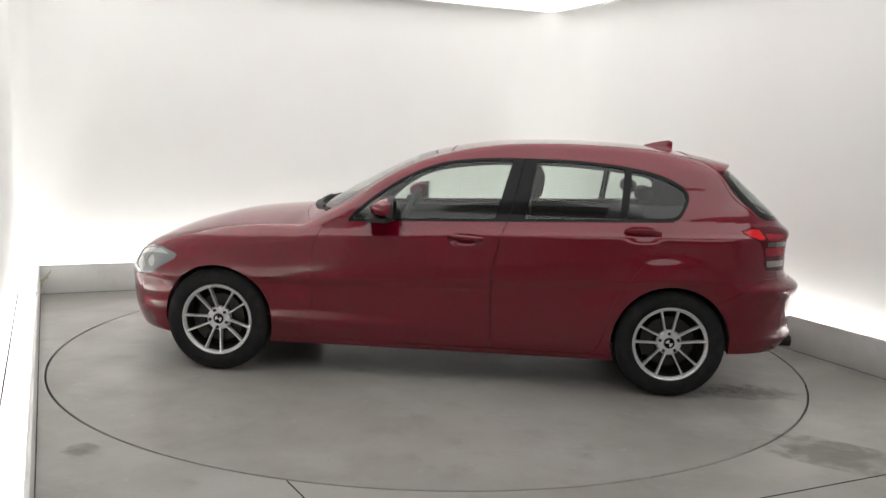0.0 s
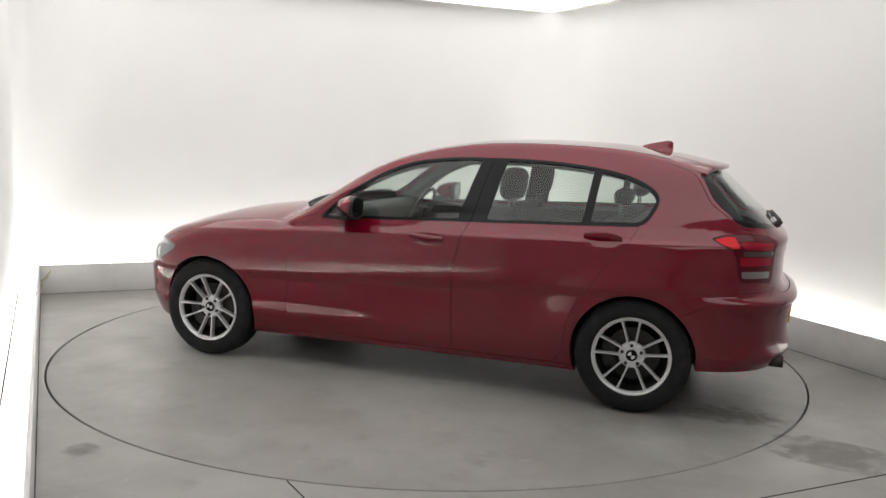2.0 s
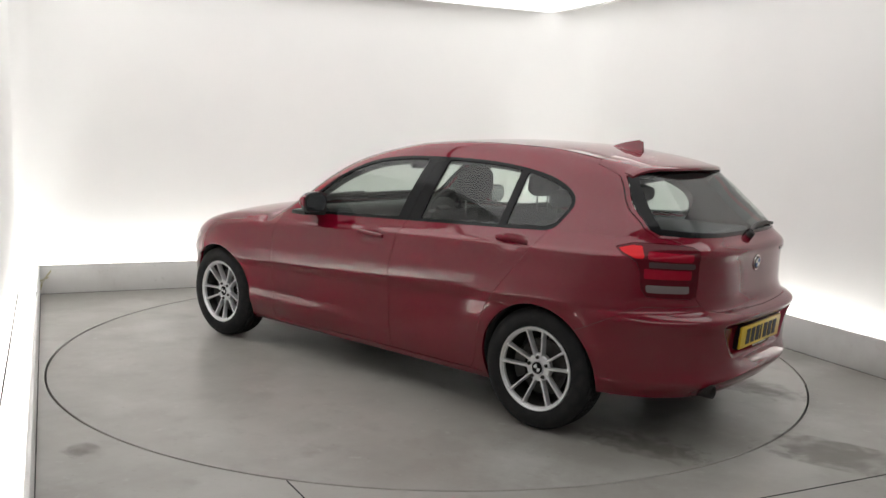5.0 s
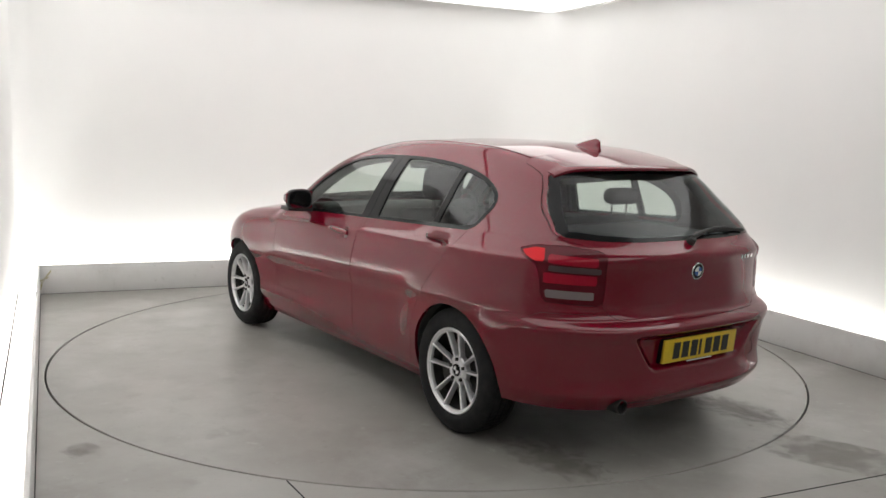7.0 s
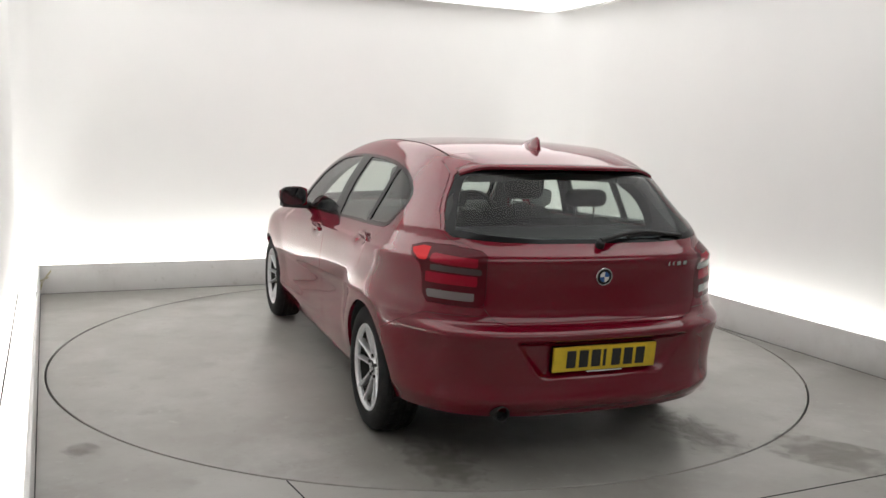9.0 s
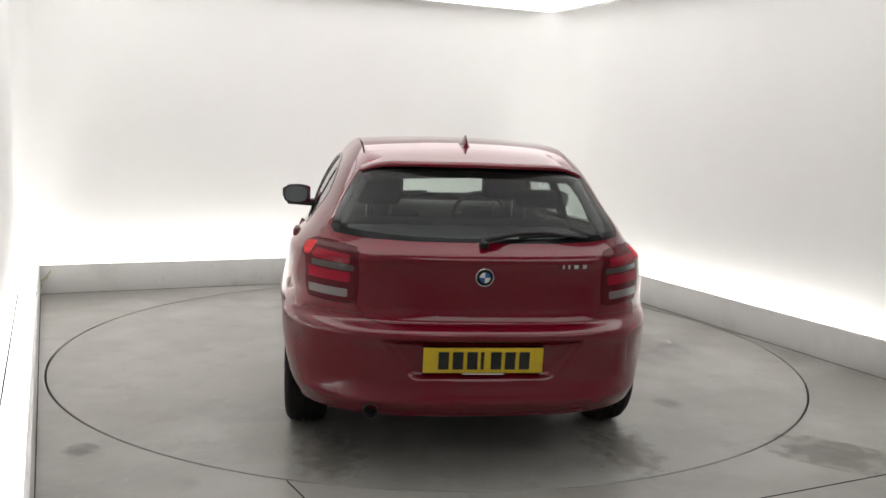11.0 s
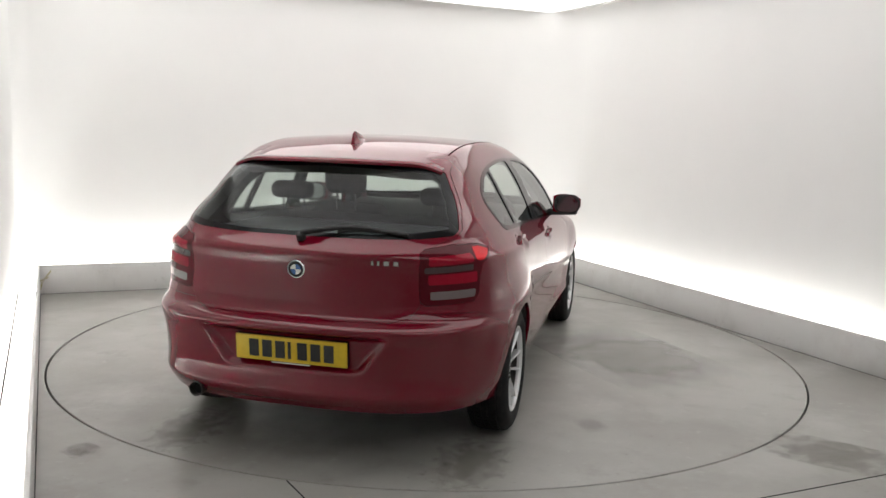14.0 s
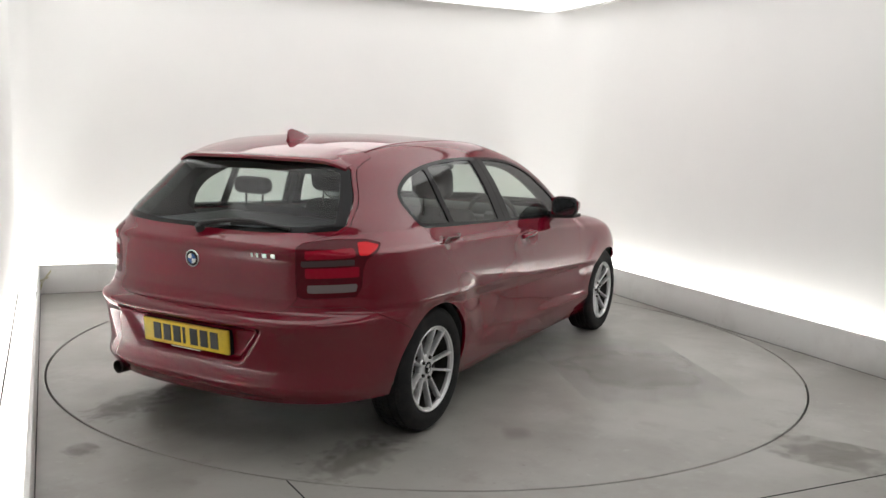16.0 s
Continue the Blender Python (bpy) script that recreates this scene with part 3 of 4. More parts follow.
TAILGATE = [(-0.9, 0.667), (0.0, 0.668), (0.44, 0.675), (0.505, 0.692), (0.540, 0.74), (0.553, 0.97), (0.595, 1.008), (0.653, 1.028), (0.667, 1.057), (0.639, 1.13), (0.597, 1.21), (0.545, 1.30), (0.53, 1.41), (-0.9, 1.41)]
tailgate, shell = cut(shell, lambda x, y, z: np.maximum(polygon_distance(y, z, TAILGATE, 0.004), x + 1.46), GAP)
rear_bumper, shell = cut(shell, lambda x, y, z: np.maximum(z - np.minimum(0.705, 0.60 + 0.5 * (-1.66 - x)), x + 1.58), GAP)
valance, rear_bumper = cut(rear_bumper, lambda x, y, z: np.maximum(z - 0.275 - 0.03 * y, y - 0.50), 0.001)
front_bumper, shell = cut(shell, lambda x, y, z: np.maximum(z - 0.66, -(x - 1.64 - 0.35 * (z - 0.36))), GAP)
grille, front_bumper = cut(front_bumper, lambda x, y, z: np.maximum(polygon_distance(y, z, [(-0.5, 0.30), (0.42, 0.30), (0.48, 0.36), (0.42, 0.43), (-0.5, 0.44)], 0.01), 1.8 - x), 0.001)
kidney, shell = cut(shell, lambda x, y, z: np.maximum(polygon_distance(y, z, [(0.03, 0.60), (0.25, 0.60), (0.28, 0.66), (0.25, 0.72), (0.04, 0.72)], 0.01), 1.8 - x), 0.001)
hood, shell = cut(shell, lambda x, y, z: np.maximum(np.maximum(y - 0.74 + 0.10 * np.clip(x - 1.0, 0, 2), -(x - 0.80 - 0.14 * (1 - (y / 0.75) ** 2))), np.maximum(x - 2.02 + 0.25 * y * y, 0.6 - z)), GAP)
FRONT_DOOR = [(0.770, 0.225), (0.765, 0.60), (0.760, 0.80), (0.70, 0.935), (0.60, 0.965), (0.30, 0.968), (-0.385, 0.995), (-0.345, 0.90), (-0.300, 0.70), (-0.298, 0.50), (-0.305, 0.225)]
REAR_DOOR = [(-0.312, 0.225), (-0.305, 0.50), (-0.307, 0.70), (-0.352, 0.90), (-0.392, 0.995), (-1.25, 1.03), (-1.335, 1.012), (-1.29, 0.93), (-1.14, 0.74), (-1.035, 0.60), (-0.985, 0.47), (-0.965, 0.35), (-0.93, 0.26), (-0.90, 0.225)]
front_door, shell = cut(shell, lambda x, y, z: np.maximum(polygon_distance(x, z, FRONT_DOOR), 0.4 - y), GAP)
rear_door, shell = cut(shell, lambda x, y, z: np.maximum(polygon_distance(x, z, REAR_DOOR), 0.4 - y), GAP)
roof, shell = cut(shell, lambda x, y, z: np.maximum(np.maximum(y - 0.535 - 0.02 * x, x + 0.02), np.maximum(-1.46 - x, 1.25 - z)), 0.004)
fender, quarter = cut(shell, lambda x, y, z: 0.2 - x)
rocker, quarter = cut(quarter, lambda x, y, z: np.maximum(z - 0.222, np.abs(x + 0.1) - 0.92), 0.0012)

panel("inner_shell", lining, LINER, car, "charcoal cabin lining", deep=0.05, lift=-0.024)
panel("roof", roof, PAINT, car)
panel("hood", hood, PAINT, car)
tailgate_ob = panel("tailgate", tailgate, PAINT, car, "closed dark red tailgate")
panel("rear_bumper", rear_bumper, PAINT, car)
panel("rear_valance", valance, PAINT, car)
panel("front_bumper", front_bumper, PAINT, car)
panel("grille", grille, MATT_BLACK, car, "black lower grille")
panel("kidney_grille", kidney, CHROME, car, "chrome grille surround")
panel("windscreen", windscreen, GLASS, car, "clear windscreen", deep=0.0).visible_shadow = False
panel("rear_window", backlight, BACK_GLASS, tailgate_ob, "tinted rear window", deep=0.0, lift=-0.002).visible_shadow = False
panel("windscreen_border", screen_border, GLOSS_BLACK, car, "black windscreen border", deep=0.004, lift=-0.001)
panel("window_border", frit, GLOSS_BLACK, tailgate_ob, "gloss black window border", deep=0.004, lift=-0.002)
doors = {}
for side in ("left", "right"):
    panel("fender", fender, PAINT, car, sides=side)
    panel("quarter_panel", quarter, PAINT, car, sides=side)
    panel("sill", rocker, PAINT, car, sides=side)
    doors[side, 0] = panel("front_door", front_door, PAINT, car, sides=side)
    doors[side, 1] = panel("rear_door", rear_door, PAINT, car, sides=side)
    panel("window_frame", front_frame, GLOSS_BLACK, doors[side, 0], "gloss black window frame", sides=side, lift=0.0015)
    panel("window_frame", rear_frame, GLOSS_BLACK, doors[side, 1], "gloss black window frame", sides=side, lift=0.0015)
    panel("window", front_glass, GLASS, doors[side, 0], "clear tinted door glass", sides=side, deep=0.0, lift=-0.003).visible_shadow = False
    panel("window", rear_glass, REAR_GLASS, doors[side, 1], "tinted door glass", sides=side, deep=0.0, lift=-0.003).visible_shadow = False
    panel("quarter_window", quarter_glass, REAR_GLASS, doors[side, 1], "tinted quarter glass", sides=side, deep=0.0, lift=-0.003).visible_shadow = False
    # tail lamp, in bands
    lamp = new("tail_lamp")
    lamp.parent = car
    lamp["label"] = "red tail lamp with a clear lower band"
    rest = tail_lamp
    for name, mat, text, lift, ring in LAMP_BARS:
        bar, rest = cut(rest, lambda x, y, z: polygon_distance(round_rear(x, y), z, ring, 0.003))
        panel(name, bar, mat, lamp, text, sides=side, deep=0.010, lift=lift)
    panel("housing", rest, LAMP_DARK, lamp, "dark maroon lens", sides=side, deep=0.012)
    lamp = new("headlamp")
    lamp.parent = car
    lamp["label"] = "clear headlamp with two round reflectors"
    rest = head_lamp
    for name, mat, text, ring in HEAD_BARS:
        bar, rest = cut(rest, lambda x, y, z: polygon_distance(x, z, ring, 0.002))
        panel(name, bar, mat, lamp, text, sides=side, deep=0.010, lift=-0.004)
    panel("lens", rest, LAMP_LENS, lamp, "grey lamp lens", sides=side, deep=0.012)


def on_skin(x=None, y=None, z=None, side=1.0):
    """A point of the body surface and its normal; the missing coordinate is searched."""
    lo, hi = (0.3, 1.2) if y is None else ((0.6, 1.7) if z is None else (-1.2, -2.5))
    for _ in range(40):
        m = (lo + hi) / 2
        p = np.array([[m if x is None else x, m if y is None else y, m if z is None else z]])
        if shape(*p.T)[0] > 0:
            hi = m
        else:
            lo = m
    nv = normals(p)[0]
    p = p[0]
    return Vector((p[0], p[1] * side, p[2])), Vector((nv[0], nv[1] * side, nv[2]))


def lathe(bm, profile, steps, axis="y"):
    """Turn (radius, along) pairs round the y axis."""
    rings = []
    for i in range(steps):
        a = math.tau * i / steps
        rings.append([bm.verts.new((r * math.cos(a), h, r * math.sin(a))) for r, h in profile])
    for i in range(steps):
        p, q = rings[i], rings[(i + 1) % steps]
        for k in range(len(profile) - 1):
            bm.faces.new((p[k], q[k], q[k + 1], p[k + 1]))


# ---- wheels: y points outwards, the origin is the hub's centre ----
def build_wheel():
    wheel = new("wheel")
    bm = bmesh.new()
    lathe(bm, [(0.212, 0.085), (0.222, 0.098), (0.245, 0.104), (0.272, 0.103), (0.292, 0.095), (0.306, 0.080), (0.3095, 0.073), (0.3105, 0.062), (0.306, 0.060), (0.306, 0.053), (0.3115, 0.051), (0.3120, 0.022), (0.306, 0.020),
               (0.306, 0.012), (0.3120, 0.010), (0.3120, -0.010), (0.306, -0.012), (0.306, -0.020), (0.3120, -0.022), (0.3115, -0.051), (0.306, -0.053), (0.306, -0.060), (0.3105, -0.062),
               (0.306, -0.085), (0.272, -0.103), (0.222, -0.098), (0.206, -0.09)], 72)
    tyre = part("tyre", bm, RUBBER, wheel, "black tyre", 40)
    verts, faces = [], []
    for i in range(68):
        for low, high, skew, r in ((0.0615, 0.079, 0.012, 0.3135), (0.0225, 0.0505, 0.018, 0.3158), (-0.0095, 0.0095, 0.0, 0.316), (-0.0505, -0.0225, -0.018, 0.3158), (-0.079, -0.0615, -0.012, 0.3135)):
            a, n = math.tau * i / 68, len(verts)
            for rr in (r - 0.007, r):
                for y, lean in ((low, -skew), (high, skew)):
                    for w in (-0.031, 0.031):
                        drop = 0.005 if abs(y) > 0.07 else 0.0
                        verts.append(((rr - drop) * math.cos(a + w + lean), y, (rr - drop) * math.sin(a + w + lean)))
            faces += [tuple(n + k for k in q) for q in ((4, 5, 7, 6), (0, 1, 5, 4), (2, 6, 7, 3), (0, 4, 6, 2), (1, 3, 7, 5))]
    me = bpy.data.meshes.new("tread")
    me.from_pydata(verts, [], faces)
    me.materials.append(RUBBER)
    tread = new("tread", me)
    tread.parent = tyre
    tread["label"] = "worn tread blocks"
    tread["kind"] = "stuff"
    bm = bmesh.new()
    lathe(bm, [(0.2155, 0.086), (0.2165, 0.092), (0.213, 0.0955), (0.2075, 0.094), (0.2035, 0.090), (0.2015, 0.084), (0.2000, 0.0865), (0.1960, 0.0850), (0.1945, 0.076), (0.1950, 0.070)], 96)
    rim = part("rim", bm, ALLOY, wheel, "silver alloy rim", 40)
    bm = bmesh.new()
    lathe(bm, [(0.1985, 0.080), (0.198, 0.060), (0.192, 0.035), (0.186, -0.02), (0.192, -0.085), (0.214, -0.092)], 72)
    part("barrel", bm, BRAKE_STEEL, rim, "dark inner barrel", 40)
    def spoke(bm, a, side):
        """One arm of a V, from the hub out to the rim, with a raised face and a wider foot."""
        start = Vector((0.054 * math.sin(side * 0.29), 0, 0.054 * math.cos(0.29)))
        end = Vector((0.207 * math.sin(side * 0.385), 0, 0.207 * math.cos(0.385)))
        run = (end - start).normalized()
        across = Vector((run.z, 0, -run.x))
        turn = Matrix.Rotation(a, 4, "Y")
        last = None
        for t, h, w in ((0.0, 0.060, 0.0080), (0.25, 0.067, 0.0056), (0.6, 0.079, 0.0054), (0.88, 0.088, 0.0070), (1.0, 0.090, 0.0110)):
            c = start.lerp(end, t)
            ring = [bm.verts.new(turn @ (c + across * u + Vector((0, h + d, 0)))) for u, d in ((-w, -0.034), (-w, -0.006), (-w * 0.6, 0.0), (w * 0.6, 0.0), (w, -0.006), (w, -0.034))]
            if last:
                for k in range(5):
                    bm.faces.new((last[k], ring[k], ring[k + 1], last[k + 1]))
            last = ring
    for i in range(5):
        for lean in (-1, 1):
            bm = bmesh.new()
            spoke(bm, math.tau * (i + 0.5) / 5, lean)
            part("spoke", bm, ALLOY, rim, smooth=25)
    bm = bmesh.new()
    lathe(bm, [(0.0, 0.060), (0.026, 0.060), (0.034, 0.064), (0.037, 0.058), (0.066, 0.058), (0.072, 0.052), (0.074, 0.030), (0.05, 0.02)], 48)
    part("hub", bm, ALLOY, rim, smooth=30)
    bm = bmesh.new()
    lathe(bm, [(0.0, 0.0665), (0.024, 0.0660), (0.0315, 0.0645), (0.0325, 0.060)], 40)
    part("hub_cap", bm, GLOSS_BLACK, rim, "dark round hub cap")
    bm = bmesh.new()
    for q in (0, 2):
        ring = [(0.0205 * math.cos(math.pi / 2 * (q + k / 8)), 0.0205 * math.sin(math.pi / 2 * (q + k / 8))) for k in range(9)] + [(0, 0)]
        prism(bm, ring, "y", 0.0655, 0.0685)
    part("hub_emblem", bm, BADGE_WHITE, rim, "white quartered emblem")
    for i in range(5):
        bm = bmesh.new()
        a = math.tau * i / 5
        bmesh.ops.create_cone(bm, cap_ends=True, segments=6, radius1=0.0105, radius2=0.009, depth=0.016, matrix=Matrix.Rotation(a, 4, "Y") @ Matrix.Translation((0, 0.060, 0.054)) @ pose(0, 0, 0, -90, 0, 0))
        part("wheel_bolt", bm, BRAKE_STEEL, rim, "dark wheel bolt", 20)
    bm = bmesh.new()
    lathe(bm, [(0.06, 0.020), (0.07, 0.012), (0.145, 0.012), (0.147, 0.0), (0.145, -0.012), (0.06, -0.012)], 64)
    part("brake_disc", bm, BRAKE_STEEL, wheel, "worn brake disc", 30)
    bm = bmesh.new()
    lathe(bm, [(0.0, -0.05), (0.19, -0.05)], 48)
    part("backing_plate", bm, DARK, wheel, "black backing plate", 30)
    bm = bmesh.new()
    ring = [(r * math.cos(a), r * math.sin(a)) for r, ks in ((0.165, range(9)), (0.098, range(8, -1, -1))) for a in [math.radians(-28 + 7 * k) for k in ks]]
    prism(bm, ring, "y", -0.035, 0.034)
    bevel(bm, 0.006, 2, 50)
    part("brake_calliper", bm, BRAKE_STEEL, wheel, "grey brake calliper", 30)
    return wheel


def copy_part(ob, parent, m):
    c = copy_thing(ob, m)
    c.parent = parent
    return c


first = build_wheel()
first.parent = car
first.matrix_basis = pose(AXLE_X, 0.763, AXLE_Z, 0, 28, 0)
copy_part(first, car, pose(-AXLE_X, 0.770, AXLE_Z, 0, 3, 0))
copy_part(first, car, pose(AXLE_X, -0.763, AXLE_Z, 0, 14, 180))
copy_part(first, car, pose(-AXLE_X, -0.770, AXLE_Z, 0, -20, 180))

# wheel wells and the dark underside
for x in (AXLE_X, -AXLE_X):
    for s in (1, -1):
        bm = bmesh.new()
        for k in range(24):
            a, b = math.radians(-6 + k * 192 / 24), math.radians(-6 + (k + 1) * 192 / 24)
            r = ARCH_R + 0.012
            pts = [(x + r * math.cos(c), s * y, AXLE_Z + r * math.sin(c)) for c, y in ((a, 0.50), (b, 0.50), (b, 0.77 if x > 0 else 0.81), (a, 0.77 if x > 0 else 0.81))]
            bm.faces.new([bm.verts.new(p) for p in pts])
            bm.faces.new([bm.verts.new(p) for p in (pts[0], pts[1], (x, s * 0.50, AXLE_Z))])
        part("wheel_well", bm, DARK, car, "black wheel well", 50)
bm = bmesh.new()
box(bm, -1.90, 1.85, -0.50, 0.50, 0.225, 0.26)
box(bm, -0.99, 0.99, -0.78, 0.78, 0.20, 0.25)
box(bm, -2.03, -1.88, -0.40, 0.40, 0.270, 0.30)
part("underbody", bm, DARK, car, "black underbody", 30)

# roof spoiler
def spoiler_top(x, y):
    return float(TOP(np.array(x)) - CROWN(np.array(x)) * (y / 0.66) ** 2)


bm = bmesh.new()
rows = []
for i in range(33):
    y = -0.525 + 1.05 * i / 32
    bow = 1 - (abs(y) / 0.525) ** 2.4
    tip = -1.645 - 0.105 * bow
    ring = []
    for k in range(9):
        x = -1.455 + (tip + 1.455) * k / 8
        ring.append((x, y, spoiler_top(x, y) + 0.004 - 0.036 * (max(0, abs(y) - 0.36) / 0.165) ** 2.2))
    zt = ring[-1][2]
    ring += [(tip - 0.006, y, zt - 0.006), (tip - 0.004, y, zt - 0.018), (tip + 0.03, y, zt - 0.024), (tip + 0.10, y, zt - 0.024), (-1.455, y, spoiler_top(-1.455, y) - 0.03)]
    rows.append([bm.verts.new(p) for p in ring])
for a, b in zip(rows, rows[1:]):
    for k in range(len(a)):
        bm.faces.new((a[k], b[k], b[(k + 1) % len(a)], a[(k + 1) % len(a)]))
bm.faces.new(rows[0])
bm.faces.new(rows[-1])
spoiler = part("roof_spoiler", bm, PAINT, tailgate_ob, smooth=40)
# roof fin antenna
bm = bmesh.new()
fin = []
for k in range(13):
    t = k / 12
    x = -1.235 - 0.185 * t
    h = 0.070 * (t ** 0.85) * (1 if t < 0.86 else 1 - ((t - 0.86) / 0.14) * 0.25)
    w = 0.030 * math.sin(math.pi * min(1, 0.12 + t * 0.72))
    zb = spoiler_top(x, 0) - 0.004
    fin.append([bm.verts.new((x, u * w, zb + v * (h + 0.006))) for u, v in ((-1.15, 0), (-0.8, 0.10), (-0.38, 0.45), (-0.16, 0.90), (0, 1), (0.16, 0.90), (0.38, 0.45), (0.8, 0.10), (1.15, 0))])
for a, b in zip(fin, fin[1:]):
    for k in range(8):
        bm.faces.new((a[k], b[k], b[k + 1], a[k + 1]))
bm.faces.new(fin[-1])
bm.faces.new(fin[0])
part("roof_antenna", bm, PAINT, car, "dark red shark-fin aerial", 50)

# door handles
for side in ("left", "right"):
    s = 1 if side == "left" else -1
    for k, x0, z0 in ((0, -0.14, 0.876), (1, -1.155, 0.942)):
        p, nv = on_skin(x=x0, z=z0, side=s)
        bm = bmesh.new()
        rows = []
        for i in range(13):
            t = i / 12
            x = x0 + 0.105 - 0.21 * t
            q, nn = on_skin(x=x, z=z0 + 0.004 - 0.010 * (t - 0.5), side=s)
            out = 0.036 * math.sin(math.pi * min(1, max(0, 0.06 + 0.88 * t))) ** 0.5
            hh = 0.0165 * (0.75 + 0.25 * math.sin(math.pi * t))
            rows.append([bm.verts.new(q + nn * (out * a - 0.002) + Vector((0, 0, hh * b))) for a, b in ((0.25, -1), (0.8, -0.92), (1.0, -0.5), (1.05, 0.1), (0.9, 0.75), (0.5, 1), (0.2, 0.8))])
        for a, b in zip(rows, rows[1:]):
            for j in range(7):
                bm.faces.new((a[j], b[j], b[(j + 1) % 7], a[(j + 1) % 7]))
        bm.faces.new(rows[0])
        bm.faces.new(rows[-1])
        part("door_handle", bm, PAINT, doors[side, k], smooth=60)

# door mirrors
for side in ("left", "right"):
    s = 1 if side == "left" else -1
    bm = bmesh.new()
    rows = []
    for i in range(11):
        t = i / 10
        y = 0.815 + 0.186 * t
        k = math.sin(math.pi * (0.10 + 0.86 * min(1, t * 0.93 + 0.05))) ** 0.40
        hz = 0.070 * k * (1.0 - 0.22 * t)
        zc = 1.028 + 0.012 * t
        fore = 0.150 * k * (1 - 0.45 * t)
        xb = 0.300 - 0.015 * t
        ring = [(xb - 0.004, -1.0), (xb, -0.98), (xb + fore * 0.5, -0.92), (xb + fore * 0.9, -0.55), (xb + fore, 0.0), (xb + fore * 0.85, 0.55), (xb + fore * 0.4, 0.95), (xb, 1.0), (xb - 0.006, 0.97)]
        rows.append([bm.verts.new((x, s * y, zc + hz * v)) for x, v in ring])
    for a, b in zip(rows, rows[1:]):
        for j in range(len(a)):
            bm.faces.new((a[j], b[j], b[(j + 1) % len(a)], a[(j + 1) % len(a)]))
    bm.faces.new(rows[0])
    bm.faces.new(rows[-1])
    mirror_ob = part("door_mirror", bm, PAINT, doors[side, 0], "dark red mirror shell", 50)
    bm = bmesh.new()
    ring = [(s * (0.911 + 0.086 * math.cos(a) * (abs(math.cos(a)) ** -0.35 if abs(math.cos(a)) > 0.05 else 1)), 1.030 + 0.064 * math.sin(a) * (abs(math.sin(a)) ** -0.3 if abs(math.sin(a)) > 0.05 else 1)) for a in [math.tau * k / 40 for k in range(40)]]
    prism(bm, ring, "x", 0.272, 0.304)
    part("mirror_surround", bm, MATT_BLACK, mirror_ob, "black mirror surround", 50)
    bm = bmesh.new()
    prism(bm, [(s * 0.911 + (u - s * 0.911) * 0.86, 1.030 + (v - 1.030) * 0.84) for u, v in ring], "x", 0.269, 0.2715)
    part("mirror_glass", bm, MIRROR, mirror_ob, "silvered mirror glass", 30)
    bm = bmesh.new()
    prism(bm, [(s * 0.78, 0.945), (s * 0.78, 0.99), (s * 0.85, 0.985), (s * 0.97, 0.980), (s * 0.97, 0.957), (s * 0.86, 0.950)], "x", 0.31, 0.43)
    bevel(bm, 0.008, 2, 40)
    part("mirror_arm", bm, MATT_BLACK, mirror_ob, "black mirror arm", 40)

# number plate: plain dark bars stand for its characters
px, pz, lean = -2.150, 0.523, -5.0
PLATE = pose(px, 0, pz, 0, lean, 0)
plate = new("number_plate")
plate.parent = car
plate.matrix_basis = PLATE
plate["label"] = "yellow rear number plate with black bars"
bm = bmesh.new()
box(bm, -0.006, 0.006, -0.26, 0.26, -0.056, 0.056)
bevel(bm, 0.002, 2)
part("plate", bm, PLATE_YELLOW, plate, "yellow plate", 30)
bm = bmesh.new()
box(bm, 0.004, 0.04, -0.261, 0.261, -0.062, 0.058)
bevel(bm, 0.004, 2)
part("plate_holder", bm, GLOSS_BLACK, plate, "black plate holder", 30)
for y in (0.173, 0.111, 0.049, 0.0055, -0.0545, -0.116, -0.178):
    bm = bmesh.new()
    w = 0.007 if y == 0.0055 else 0.0225
    box(bm, -0.0085, -0.005, y - w, y + w, -0.039, 0.039)
    part("character_bar", bm, MATT_BLACK, plate, "black bar")
bm = bmesh.new()
box(bm, -0.0085, -0.005, -0.09, 0.09, -0.0625, -0.0575)
part("dealer_strip", bm, BADGE_WHITE, plate, "thin pale lettering bar")

# tailgate badge and model bars
p, nv = on_skin(y=0.0, z=0.876)
BADGE = Matrix.Translation(p) @ nv.to_track_quat("Y", "Z").to_matrix().to_4x4()
badge = new("badge")
badge.parent = tailgate_ob
badge.matrix_basis = BADGE
badge["label"] = "round chrome badge with blue and white quarters"
bm = bmesh.new()
lathe(bm, [(0.0, 0.004), (0.030, 0.004), (0.0395, 0.0055), (0.0412, 0.003), (0.0412, -0.004)], 48)
part("badge_ring", bm, CHROME, badge, "chrome ring", 30)
bm = bmesh.new()
lathe(bm, [(0.0, 0.0062), (0.034, 0.0060), (0.036, 0.0045)], 48)
part("badge_rim", bm, GLOSS_BLACK, badge, "black rim", 30)
for q in range(4):
    bm = bmesh.new()
    ring = [(0.0235 * math.cos(math.pi / 2 * (q + k / 10)), 0.0235 * math.sin(math.pi / 2 * (q + k / 10))) for k in range(11)] + [(0, 0)]
    prism(bm, ring, "y", 0.005, 0.0078)
    part("badge_quarter", bm, BADGE_BLUE if q % 2 else BADGE_WHITE, badge, smooth=30)
